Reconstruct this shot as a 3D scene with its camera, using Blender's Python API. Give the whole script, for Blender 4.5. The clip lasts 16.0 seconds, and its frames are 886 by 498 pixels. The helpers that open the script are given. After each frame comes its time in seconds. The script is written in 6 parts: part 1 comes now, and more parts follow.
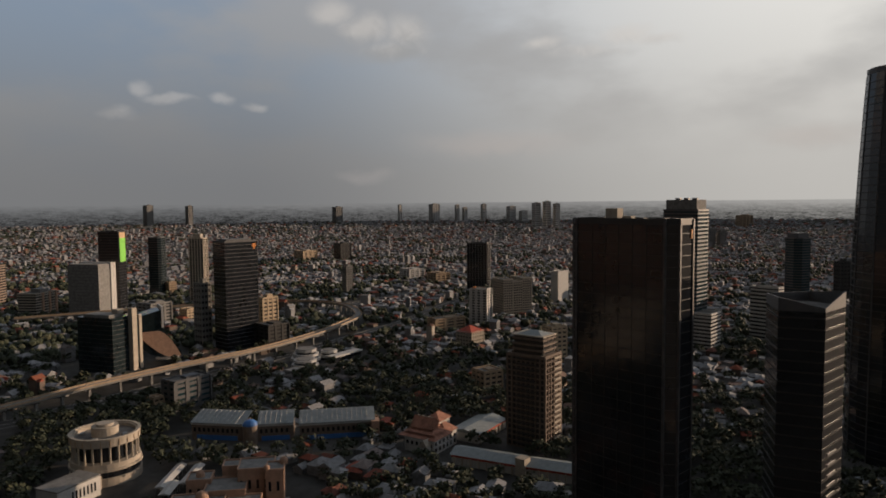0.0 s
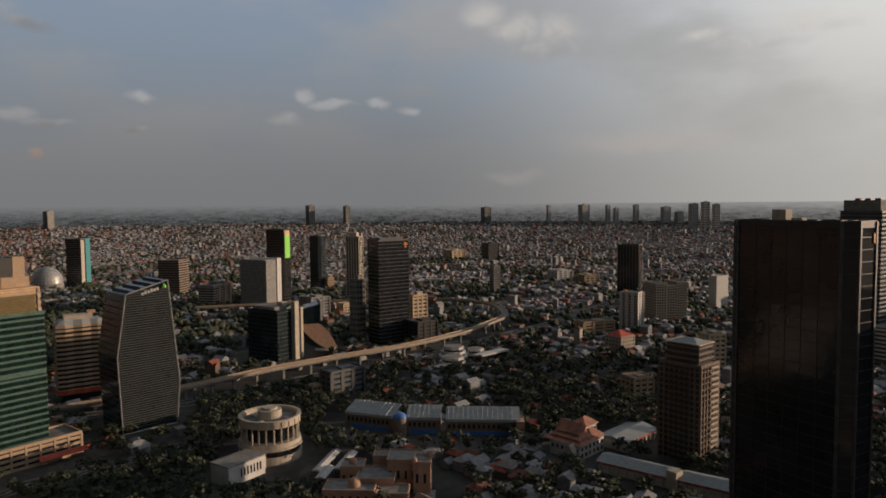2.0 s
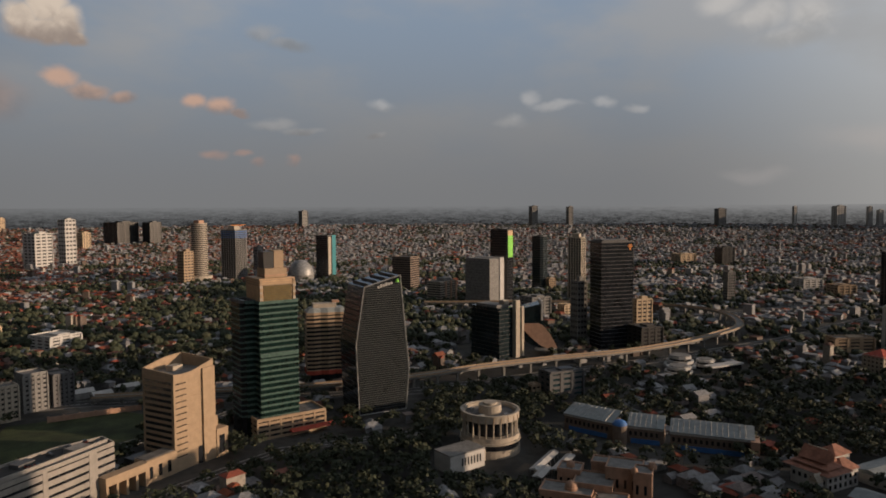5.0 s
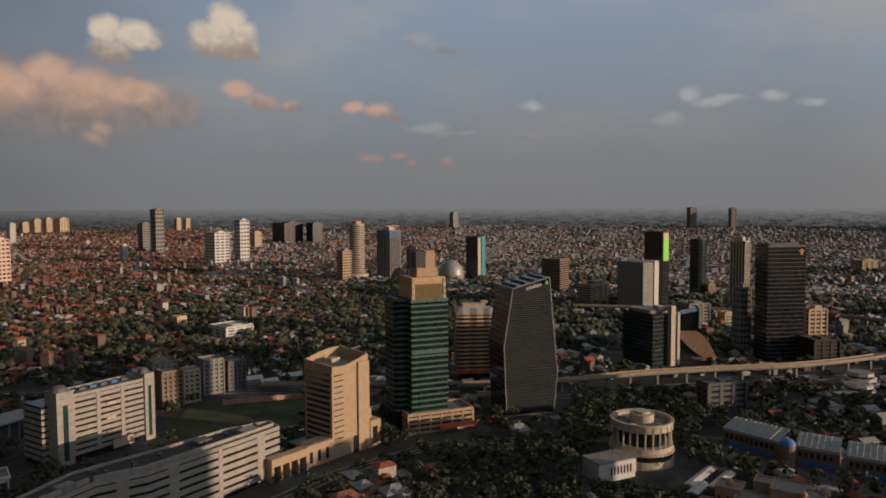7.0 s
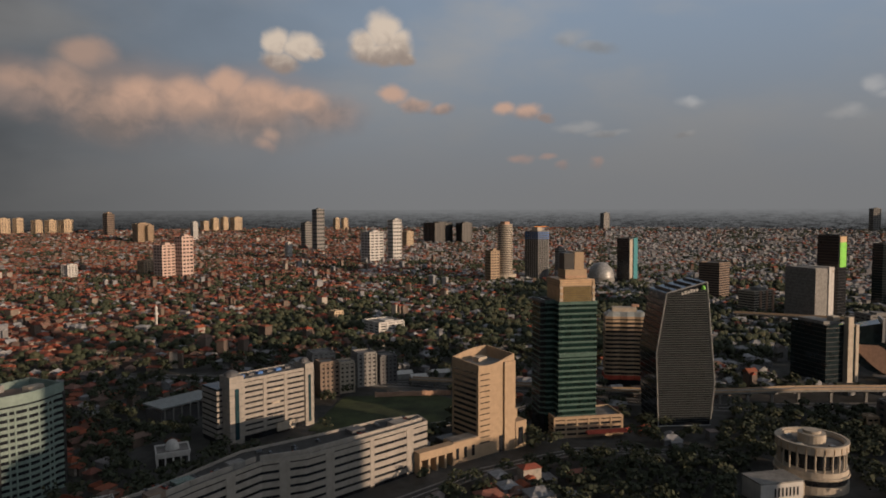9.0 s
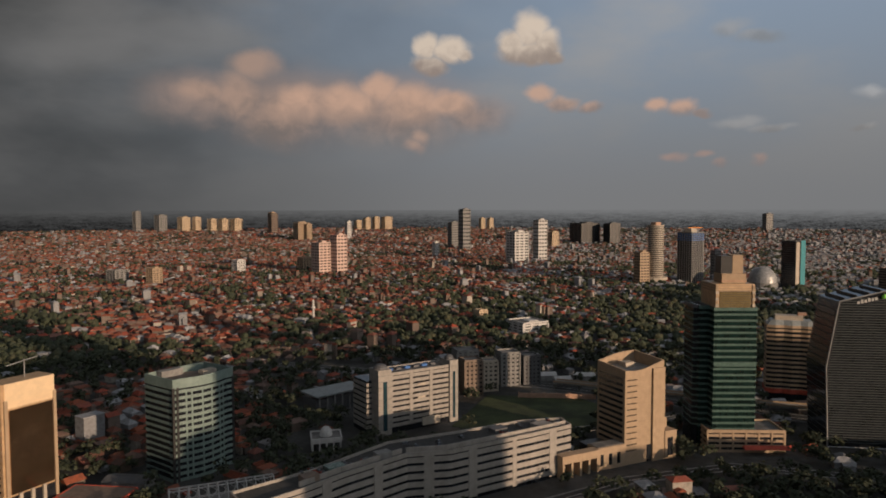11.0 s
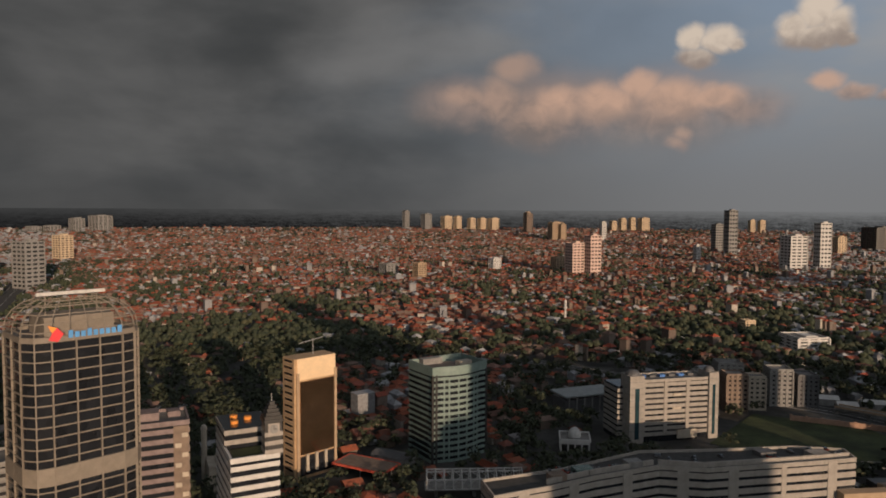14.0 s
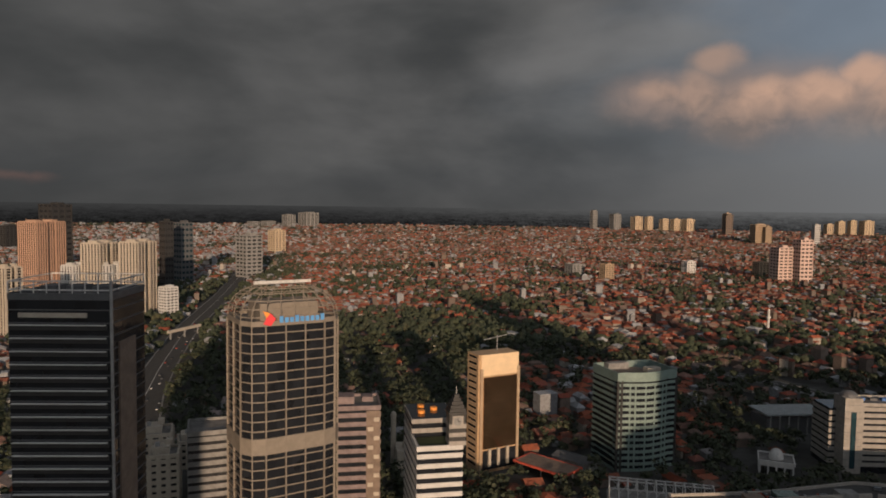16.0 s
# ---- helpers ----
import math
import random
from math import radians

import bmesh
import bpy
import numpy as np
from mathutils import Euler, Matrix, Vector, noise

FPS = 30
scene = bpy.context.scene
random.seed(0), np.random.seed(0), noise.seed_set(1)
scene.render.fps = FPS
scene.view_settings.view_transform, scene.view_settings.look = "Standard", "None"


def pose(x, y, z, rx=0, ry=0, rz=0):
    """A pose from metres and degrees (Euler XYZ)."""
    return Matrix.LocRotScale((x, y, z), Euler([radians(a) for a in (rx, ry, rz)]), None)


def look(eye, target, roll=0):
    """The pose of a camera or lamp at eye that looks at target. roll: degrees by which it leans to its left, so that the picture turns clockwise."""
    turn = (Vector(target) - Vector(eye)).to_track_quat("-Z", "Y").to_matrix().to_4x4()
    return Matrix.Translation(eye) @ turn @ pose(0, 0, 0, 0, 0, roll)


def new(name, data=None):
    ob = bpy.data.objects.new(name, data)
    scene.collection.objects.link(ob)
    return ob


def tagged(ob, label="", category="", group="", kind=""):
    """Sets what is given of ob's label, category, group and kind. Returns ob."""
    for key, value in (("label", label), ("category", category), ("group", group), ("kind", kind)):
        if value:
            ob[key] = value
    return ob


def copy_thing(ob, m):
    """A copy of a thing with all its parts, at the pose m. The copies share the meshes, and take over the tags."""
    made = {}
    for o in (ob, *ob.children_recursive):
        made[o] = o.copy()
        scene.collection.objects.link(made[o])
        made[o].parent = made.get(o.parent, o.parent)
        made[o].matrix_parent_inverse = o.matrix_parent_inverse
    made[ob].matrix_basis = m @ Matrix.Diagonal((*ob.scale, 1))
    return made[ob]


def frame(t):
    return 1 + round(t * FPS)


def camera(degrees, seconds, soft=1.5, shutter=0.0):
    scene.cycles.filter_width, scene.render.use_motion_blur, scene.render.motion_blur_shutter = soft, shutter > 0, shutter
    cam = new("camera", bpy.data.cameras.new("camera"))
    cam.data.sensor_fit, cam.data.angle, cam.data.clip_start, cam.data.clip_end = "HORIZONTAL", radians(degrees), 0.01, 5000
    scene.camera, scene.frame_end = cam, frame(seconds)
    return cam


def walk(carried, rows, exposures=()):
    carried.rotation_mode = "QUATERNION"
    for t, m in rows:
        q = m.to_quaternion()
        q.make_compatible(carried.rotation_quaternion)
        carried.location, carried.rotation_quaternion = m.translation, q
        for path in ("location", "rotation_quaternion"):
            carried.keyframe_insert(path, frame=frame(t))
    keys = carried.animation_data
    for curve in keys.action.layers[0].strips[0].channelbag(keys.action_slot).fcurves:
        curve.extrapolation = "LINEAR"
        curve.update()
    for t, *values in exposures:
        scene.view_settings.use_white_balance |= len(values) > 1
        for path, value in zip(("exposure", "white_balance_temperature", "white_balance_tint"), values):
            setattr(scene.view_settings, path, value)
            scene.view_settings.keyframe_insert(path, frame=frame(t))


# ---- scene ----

# ---- camera: it hovers 150 m up and turns to the left ----
EYE = Vector((0.0, 0.0, 150.0))
TURNS = (  # seconds, yaw to the left, pitch, roll
    (0.0, -51.48, -3.79, -0.50),
    (0.5, -48.59, -3.75, -0.50),
    (1.0, -45.46, -3.74, -0.54),
    (1.5, -42.51, -3.70, -0.44),
    (2.0, -39.36, -3.66, -0.44),
    (2.5, -36.44, -3.64, -0.40),
    (3.0, -33.27, -3.62, -0.38),
    (3.5, -30.35, -3.62, -0.40),
    (4.0, -27.26, -3.59, -0.36),
    (6.5, -12.15, -3.34, -0.30),
    (7.0, -8.99, -3.31, -0.30),
    (7.5, -6.05, -3.28, -0.30),
    (8.0, -2.89, -3.25, -0.24),
    (8.5, 0.03, -3.22, -0.22),
    (9.0, 3.15, -3.21, -0.19),
    (11.5, 18.22, -3.17, -0.06),
    (12.0, 21.52, -3.16, 0.01),
    (12.5, 24.60, -3.16, 0.04),
    (13.0, 27.98, -3.17, 0.12),
    (13.5, 31.60, -3.17, 0.19),
    (14.0, 35.69, -3.19, 0.28),
    (14.5, 39.52, -3.21, 0.39),
    (15.0, 43.51, -3.26, 0.51),
    (15.5, 47.11, -3.33, 0.61),
    (16.0, 50.90, -3.38, 0.75),
)


def aim(yaw, pitch, roll):
    y, p = radians(yaw), radians(pitch)
    way = Vector((-math.sin(y) * math.cos(p), math.cos(y) * math.cos(p), math.sin(p)))
    return look(EYE, EYE + way * 100, roll)


cam = camera(64.86, 16.0, soft=1.8)
walk(cam, [(t, aim(a, b, c)) for t, a, b, c in TURNS])

# ---- world, sun ----
SUN_AZ, SUN_EL = 118.3, 8.5  # clockwise from ahead, above the horizon
world = bpy.data.worlds.new("sky")
scene.world = world
world.use_nodes = True
wt = world.node_tree
wt.nodes.clear()


class Nodes:
    """Shorter calls for a node tree."""

    def __init__(self, tree):
        self.t = tree

    def node(self, kind, inputs=()):
        n = self.t.nodes.new(kind)
        for k, v in dict(inputs).items():
            if isinstance(v, bpy.types.NodeSocket):
                self.t.links.new(v, n.inputs[k])
            else:
                n.inputs[k].default_value = v
        return n

    def math(self, op, a, b=0.0, c=0.0, clamp=False):
        n = self.node("ShaderNodeMath", {0: a, 1: b, 2: c})
        n.operation, n.use_clamp = op, clamp
        return n.outputs[0]

    def step(self, v, lo, hi, a=0.0, b=1.0):
        """Smooth from a at lo to b at hi."""
        n = self.node("ShaderNodeMapRange", {0: v, 1: lo, 2: hi, 3: a, 4: b})
        n.interpolation_type = "SMOOTHSTEP"
        return n.outputs[0]

    def mix(self, f, a, b):
        n = self.node("ShaderNodeMix")
        n.data_type = "RGBA"
        for k, v in ((0, f), (6, a), (7, b)):
            if isinstance(v, bpy.types.NodeSocket):
                self.t.links.new(v, n.inputs[k])
            else:
                n.inputs[k].default_value = v if k == 0 else (*v, 1.0)
        return n.outputs[2]

    def noise(self, vec, scale, detail=4.0, rough=0.55, warp=0.0):
        return self.node("ShaderNodeTexNoise", {"Vector": vec, "Scale": scale, "Detail": detail, "Roughness": rough, "Distortion": warp}).outputs[0]

    def ramp(self, v, stops):
        n = self.node("ShaderNodeValToRGB", {0: v})
        e = n.color_ramp.elements
        while len(e) < len(stops):
            e.new(0.5)
        for el, (p, c) in zip(e, stops):
            el.position, el.color = p, (*c, 1.0)
        return n.outputs[0]


w = Nodes(wt)
way = w.node("ShaderNodeTexCoord").outputs["Generated"]
xyz = w.node("ShaderNodeSeparateXYZ", {0: way})
az = w.math("MULTIPLY", w.math("ARCTAN2", w.math("MULTIPLY", xyz.outputs[0], -1.0), xyz.outputs[1]), 57.2958)
el = w.math("MULTIPLY", w.math("ARCSINE", xyz.outputs[2]), 57.2958)
dome = w.node("ShaderNodeCombineXYZ", {0: w.math("MULTIPLY", az, 0.05), 1: w.math("MULTIPLY", el, 0.11), 2: 0.0}).outputs[0]
sky = w.node("ShaderNodeTexSky")
sky.sky_type, sky.sun_disc, sky.sun_elevation, sky.sun_rotation = "NISHITA", False, radians(SUN_EL), radians(SUN_AZ)
sky.altitude, sky.air_density, sky.dust_density = 150.0, 1.3, 2.5
dim = w.node("ShaderNodeVectorMath", {0: sky.outputs[0]})
dim.operation = "SCALE"
dim.inputs["Scale"].default_value = 0.075
clear = dim.outputs[0]
sx, sy, sz = math.sin(radians(SUN_AZ)) * math.cos(radians(SUN_EL)), math.cos(radians(SUN_AZ)) * math.cos(radians(SUN_EL)), math.sin(radians(SUN_EL))
toward = w.math("ADD", w.math("ADD", w.math("MULTIPLY", xyz.outputs[0], sx), w.math("MULTIPLY", xyz.outputs[1], sy)), w.math("MULTIPLY", xyz.outputs[2], sz))
glow = w.math("MULTIPLY", w.step(toward, 0.12, 0.88), w.math("MULTIPLY", w.step(el, 18.0, 46.0, 1.0, 0.2), w.step(az, -176.0, -126.0, 0.15, 1.0)))
# clear sky between the clouds, greyed by the haze near the horizon
haze_col = w.mix(glow, (0.188, 0.19, 0.194), (0.52, 0.50, 0.47))
haze_col = w.mix(w.step(az, 5.0, 60.0), haze_col, (0.044, 0.044, 0.0435))
base = w.mix(0.85, clear, (0.25, 0.315, 0.415))
base = w.mix(glow, base, (0.80, 0.78, 0.74))
n1 = w.noise(dome, 1.1, 5.0, 0.5)
base = w.mix(w.step(n1, 0.42, 0.66, 0.0, 0.75), base, (0.35, 0.345, 0.345))
base = w.mix(w.step(el, 19.0, 42.0), base, (0.255, 0.28, 0.325))  # pale grey cloud overhead
base = w.mix(w.step(el, -0.5, 18.0, 1.0, 0.0), base, haze_col)
# the storm deck
n2 = w.noise(dome, 0.8, 6.0, 0.5, 0.4)
deck = w.step(w.math("ADD", w.math("ADD", az, w.math("MULTIPLY", el, 1.0)), w.math("MULTIPLY", n2, 30.0)), 28.0, 75.0)
n3 = w.noise(dome, 1.1, 5.0, 0.5, 0.15)
deck_col = w.mix(w.step(n3, 0.3, 0.75), (0.050, 0.052, 0.053), (0.145, 0.142, 0.140))
deck_col = w.mix(w.step(az, 42.0, 75.0, 0.0, 0.45), deck_col, (0.05, 0.051, 0.051))
base = w.mix(w.math("MULTIPLY", deck, w.math("MULTIPLY", w.step(el, 0.0, 5.0, 0.6, 1.0), w.step(az, 150.0, 179.0, 1.0, 0.0))), base, deck_col)


# one ruffle of the air shapes the edges of all the clouds
ruffle = w.node("ShaderNodeTexNoise", {"Vector": w.node("ShaderNodeCombineXYZ", {0: az, 1: w.math("MULTIPLY", el, 1.25), 2: 3.0}).outputs[0], "Scale": 0.34, "Detail": 4.0, "Roughness": 0.5})
plain_dir = w.node("ShaderNodeCombineXYZ", {0: az, 1: el, 2: 0.0}).outputs[0]
bent = w.node("ShaderNodeVectorMath", {0: ruffle.outputs["Color"], 1: (1.9, 1.5, 0.0), 2: plain_dir})
bent.operation = "MULTIPLY_ADD"
billow = w.node("ShaderNodeTexNoise", {"Vector": plain_dir, "Scale": 0.75, "Detail": 4.0, "Roughness": 0.5, "Distortion": 0.4}).outputs[0]


def cloud(base, col, shade, amount, edge, *lobes):
    """A heap of cloud out of oval lobes (azimuth, elevation, half width, half height), lit above and dull below."""
    far = None
    low, high = min(q[1] - q[3] for q in lobes), max(q[1] + q[3] for q in lobes)
    for a, e, wide, tall in lobes:
        v = w.node("ShaderNodeVectorMath", {0: bent.outputs[0], 1: (1 / wide, 1 / tall, 0.0), 2: (-(a + 0.95) / wide, -(e + 0.75) / tall, 0.0)})
        v.operation = "MULTIPLY_ADD"
        d = w.node("ShaderNodeVectorMath", {0: v.outputs[0]})
        d.operation = "LENGTH"
        far = d.outputs["Value"] if far is None else w.math("MINIMUM", far, d.outputs["Value"])
    m = w.step(far, 1.2, 1.1 - edge)
    lift = w.math("DIVIDE", w.math("SUBTRACT", el, low), high - low)
    lift = w.math("ADD", lift, w.math("MULTIPLY", w.math("SUBTRACT", billow, 0.5), 0.9))
    tone = w.mix(w.step(lift, 0.05, 0.7), shade, col)
    return w.mix(w.math("MULTIPLY", m, amount), base, tone)


PINK, WHITE = (0.55, 0.35, 0.255), (0.66, 0.54, 0.43)
GREY, PALE = (0.34, 0.33, 0.325), (0.48, 0.465, 0.455)
# the long pink bank: a dim body, then its lit heads
base = cloud(base, (0.33, 0.235, 0.195), (0.18, 0.15, 0.14), 0.85, 1.0, (26.0, 8.0, 8.5, 3.6), (18.5, 7.8, 8.0, 3.6), (33.5, 8.6, 5.5, 2.4), (13.0, 7.6, 4.0, 2.0))
base = cloud(base, (0.40, 0.27, 0.21), (0.19, 0.155, 0.14), 0.8, 0.8, (30.0, 11.3, 2.2, 1.3), (31.2, 9.0, 1.8, 2.4), (28.5, 7.0, 3.4, 2.4), (34.0, 9.2, 2.2, 0.9))
base = cloud(base, PINK, (0.36, 0.25, 0.20), 0.9, 0.7, (20.2, 9.7, 1.7, 1.5), (17.6, 8.6, 3.0, 1.7), (22.8, 8.5, 3.2, 1.7), (26.5, 8.3, 2.4, 1.7), (14.6, 8.6, 2.3, 1.2))
base = cloud(base, PINK, (0.40, 0.26, 0.20), 0.5, 1.05, (16.7, 5.8, 0.9, 0.8), (17.3, 5.2, 1.1, 0.7))
base = cloud(base, WHITE, (0.30, 0.235, 0.195), 0.92, 0.6, (8.0, 13.97, 1.53, 1.62), (9.43, 13.07, 1.25, 1.16), (6.72, 13.05, 1.45, 1.36), (8.03, 12.32, 2.61, 0.99), (6.21, 12.11, 1.09, 0.63))
base = cloud(base, WHITE, (0.29, 0.225, 0.19), 0.9, 0.6, (16.24, 12.96, 1.11, 1.03), (14.35, 12.72, 1.74, 1.04), (16.08, 11.54, 1.63, 0.94), (13.26, 12.4, 0.87, 0.61))
base = cloud(base, PINK, (0.25, 0.195, 0.175), 0.85, 0.75, (7.21, 9.21, 1.36, 0.72), (5.55, 8.4, 1.55, 0.77), (3.25, 8.11, 1.19, 0.6))
base = cloud(base, PINK, (0.26, 0.205, 0.185), 0.85, 0.75, (-1.83, 8.06, 1.11, 0.65), (-3.8, 7.9, 1.3, 0.84), (-5.18, 7.46, 0.84, 0.46))
base = cloud(base, PALE, GREY, 0.5, 0.9, (-16.24, 8.09, 1.46, 0.5))
base = cloud(base, PALE, GREY, 0.5, 0.9, (-28.4, 8.6, 0.94, 0.69), (-30.46, 7.98, 2.32, 0.42), (-34.32, 8.23, 1.06, 0.53), (-36.6, 7.59, 1.04, 0.4), (-26.77, 6.85, 1.47, 0.56))
base = cloud(base, GREY, (0.21, 0.2, 0.195), 0.6, 0.8, (-7.71, 6.51, 2.13, 0.6), (-10.01, 6.0, 2.08, 0.37), (-15.91, 5.75, 0.73, 0.32))
base = cloud(base, (0.42, 0.26, 0.2), (0.24, 0.185, 0.17), 0.5, 0.95, (-3.1, 4.24, 1.39, 0.51), (-6.65, 3.51, 0.56, 0.46), (-9.14, 3.6, 0.7, 0.51), (-5.4, 4.24, 0.84, 0.33))
base = cloud(base, GREY, (0.22, 0.215, 0.21), 0.6, 0.9, (-7.01, 13.45, 1.86, 0.84), (-9.07, 12.67, 2.09, 0.56))
base = cloud(base, (0.56, 0.53, 0.5), (0.33, 0.325, 0.32), 0.65, 0.95, (-42.5, 14.79, 2.02, 1.19), (-45.4, 13.72, 2.54, 1.2), (-48.65, 13.27, 2.04, 1.76), (-47.65, 11.98, 3.24, 1.02))
base = cloud(base, (0.62, 0.585, 0.55), (0.45, 0.44, 0.43), 0.65, 1.0, (-66.24, 12.78, 2.47, 0.99), (-59.69, 12.48, 1.93, 0.64), (-68.36, 12.32, 2.22, 0.62), (-63.45, 11.62, 4.09, 0.64))
base = cloud(base, (0.47, 0.41, 0.375), (0.36, 0.335, 0.325), 0.35, 1.0, (-55.89, 4.77, 7.87, 1.39), (-79.28, 4.63, 4.51, 1.07), (-45.31, 2.26, 2.77, 0.65))
base = cloud(base, (0.13, 0.085, 0.075), (0.075, 0.062, 0.06), 0.7, 1.0, (82.23, 1.82, 2.77, 0.52))
bg = w.node("ShaderNodeBackground", {"Color": base, "Strength": 1.0})
wt.links.new(bg.outputs[0], w.node("ShaderNodeOutputWorld").inputs[0])

sun = new("sun", bpy.data.lights.new("sun", "SUN"))
sun.data.energy, sun.data.angle, sun.data.color = 4.1, radians(0.6), (1.0, 0.72, 0.50)
sa, se = radians(SUN_AZ), radians(SUN_EL)
sun.matrix_world = look(Vector((math.sin(sa) * math.cos(se), math.cos(sa) * math.cos(se), math.sin(se))) * 500, (0, 0, 0))

# ---- materials ----


def material(name, col, rough=0.8, metal=0.0, var=0.25, scale=0.3, bump=0.0, island=0.0, spec=0.4, streak=0.0, fine=0.0, coords="Object"):
    """A paint, stone or metal: base colour broken by large stains, fine grain and, where asked, by piece."""
    m = bpy.data.materials.new(name)
    m.use_nodes = True
    n = Nodes(m.node_tree)
    b = m.node_tree.nodes["Principled BSDF"]
    pos = n.node("ShaderNodeTexCoord").outputs[coords]
    a = n.noise(pos, scale, 5.0, 0.6)
    dark, light = tuple(c * (1 - var) for c in col), tuple(min(1.0, c * (1 + var)) for c in col)
    c = n.mix(n.step(a, 0.3, 0.7), dark, light)
    g = n.noise(pos, scale * 14, 3.0, 0.6)
    c = n.mix(n.step(g, 0.35, 0.75, 0.0, 0.35 + fine), c, tuple(v * 0.6 for v in col))
    if streak:
        s = n.node("ShaderNodeMapping", {"Vector": pos, "Scale": (0.9, 0.9, 0.05)}).outputs[0]
        c = n.mix(n.step(n.noise(s, 1.0, 4.0, 0.6), 0.5, 0.75, 0.0, streak), c, tuple(v * 0.45 for v in col))
    if island:
        r = n.node("ShaderNodeNewGeometry").outputs["Random Per Island"]
        h = n.node("ShaderNodeHueSaturation", {"Color": c, "Value": n.node("ShaderNodeMapRange", {0: r, 3: 1 - island, 4: 1 + island}).outputs[0], "Saturation": n.node("ShaderNodeMapRange", {0: n.math("FRACT", n.math("MULTIPLY", r, 7.13)), 3: 0.7, 4: 1.15}).outputs[0]})
        c = h.outputs[0]
    m.node_tree.links.new(c, b.inputs["Base Color"])
    b.inputs["Metallic"].default_value, b.inputs["Specular IOR Level"].default_value = metal, spec
    m.node_tree.links.new(n.step(g, 0.2, 0.8, max(0.02, rough - 0.12), min(1.0, rough + 0.1)), b.inputs["Roughness"])
    if bump:
        bp = n.node("ShaderNodeBump", {"Height": g, "Strength": bump, "Distance": 0.2})
        m.node_tree.links.new(bp.outputs[0], b.inputs["Normal"])
    return m


def palette(name, stops, rough=0.85, scale=0.08, spec=0.25):
    """Colours that differ from piece to piece, drawn from a ramp."""
    m = bpy.data.materials.new(name)
    m.use_nodes = True
    n = Nodes(m.node_tree)
    b = m.node_tree.nodes["Principled BSDF"]
    r = n.node("ShaderNodeNewGeometry").outputs["Random Per Island"]
    r = n.math("FRACT", n.math("ADD", n.math("MULTIPLY", n.node("ShaderNodeObjectInfo").outputs["Random"], 3.7), r))
    c = n.ramp(r, stops)
    pos = n.node("ShaderNodeTexCoord").outputs["Object"]
    g = n.noise(pos, scale * 6, 5.0, 0.65)
    c = n.mix(n.step(g, 0.4, 0.7, 0.0, 0.45), c, (0.05, 0.045, 0.04))
    m.node_tree.links.new(c, b.inputs["Base Color"])
    b.inputs["Roughness"].default_value, b.inputs["Specular IOR Level"].default_value = rough, spec
    return m


def glass(name, col, rough=0.08, tint=0.25):
    """Dark mirror glazing of an office tower, a little uneven from pane to pane."""
    m = bpy.data.materials.new(name)
    m.use_nodes = True
    n = Nodes(m.node_tree)
    b = m.node_tree.nodes["Principled BSDF"]
    pos = n.node("ShaderNodeTexCoord").outputs["Object"]
    cell = n.node("ShaderNodeTexVoronoi", {"Vector": n.node("ShaderNodeMapping", {"Vector": pos, "Scale": (0.3, 0.3, 0.27)}).outputs[0], "Scale": 1.0, "Randomness": 0.4})
    v = n.node("ShaderNodeSeparateColor", {0: cell.outputs["Color"]}).outputs[0]
    c = n.mix(n.math("MULTIPLY", v, 0.7), col, tuple(x * 0.45 for x in col))
    c = n.mix(n.step(n.noise(pos, 0.06, 4.0), 0.4, 0.7, 0.0, tint), c, tuple(x * 1.8 for x in col))
    m.node_tree.links.new(c, b.inputs["Base Color"])
    m.node_tree.links.new(n.math("ADD", n.math("MULTIPLY", v, 0.08), rough), b.inputs["Roughness"])
    b.inputs["Specular IOR Level"].default_value = 0.5
    wob = n.noise(pos, 0.35, 3.0)
    bp = n.node("ShaderNodeBump", {"Height": wob, "Strength": 0.12, "Distance": 0.5})
    m.node_tree.links.new(bp.outputs[0], b.inputs["Normal"])
    return m


M_CONCRETE = material("grey_concrete", (0.22, 0.215, 0.205), 0.9, streak=0.4)
M_ROOFDECK = material("roof_deck", (0.17, 0.16, 0.15), 0.95, var=0.4, scale=0.12)
M_BEIGE = material("beige_stone", (0.37, 0.27, 0.178), 0.85, var=0.1, streak=0.2)
M_WHITE = material("white_paint", (0.52, 0.505, 0.48), 0.8, var=0.1, streak=0.35)
M_CREAM = material("cream_paint", (0.42, 0.365, 0.295), 0.8, var=0.12, streak=0.25)
M_BROWN = material("brown_stone", (0.18, 0.135, 0.105), 0.8, var=0.2)
M_ORANGE = material("orange_render", (0.42, 0.26, 0.18), 0.85, var=0.15, streak=0.2)
M_DARKMETAL = material("dark_metal", (0.10, 0.10, 0.105), 0.5, metal=0.6)
M_STEEL = material("pale_steel", (0.3, 0.3, 0.295), 0.45, metal=0.3)
M_BLACKWALL = material("black_cladding", (0.035, 0.034, 0.033), 0.45, var=0.2)
M_GREYCLAD = material("grey_cladding", (0.095, 0.095, 0.098), 0.55, var=0.15)
M_LOUVRE = material("dark_louvre", (0.046, 0.056, 0.055), 0.6, var=0.15)
M_PLASTER = material("aged_cream_plaster", (0.30, 0.275, 0.245), 0.85, var=0.14, streak=0.35)
M_TAN = material("tan_grid_frame", (0.21, 0.18, 0.145), 0.7, var=0.12)
M_RED = material("red_tiles", (0.42, 0.075, 0.045), 0.8, var=0.25)
M_TERRACOTTA = material("terracotta_tiles", (0.33, 0.155, 0.105), 0.85, var=0.3)
M_BLUE = material("blue_sheet", (0.05, 0.16, 0.42), 0.5, var=0.15)
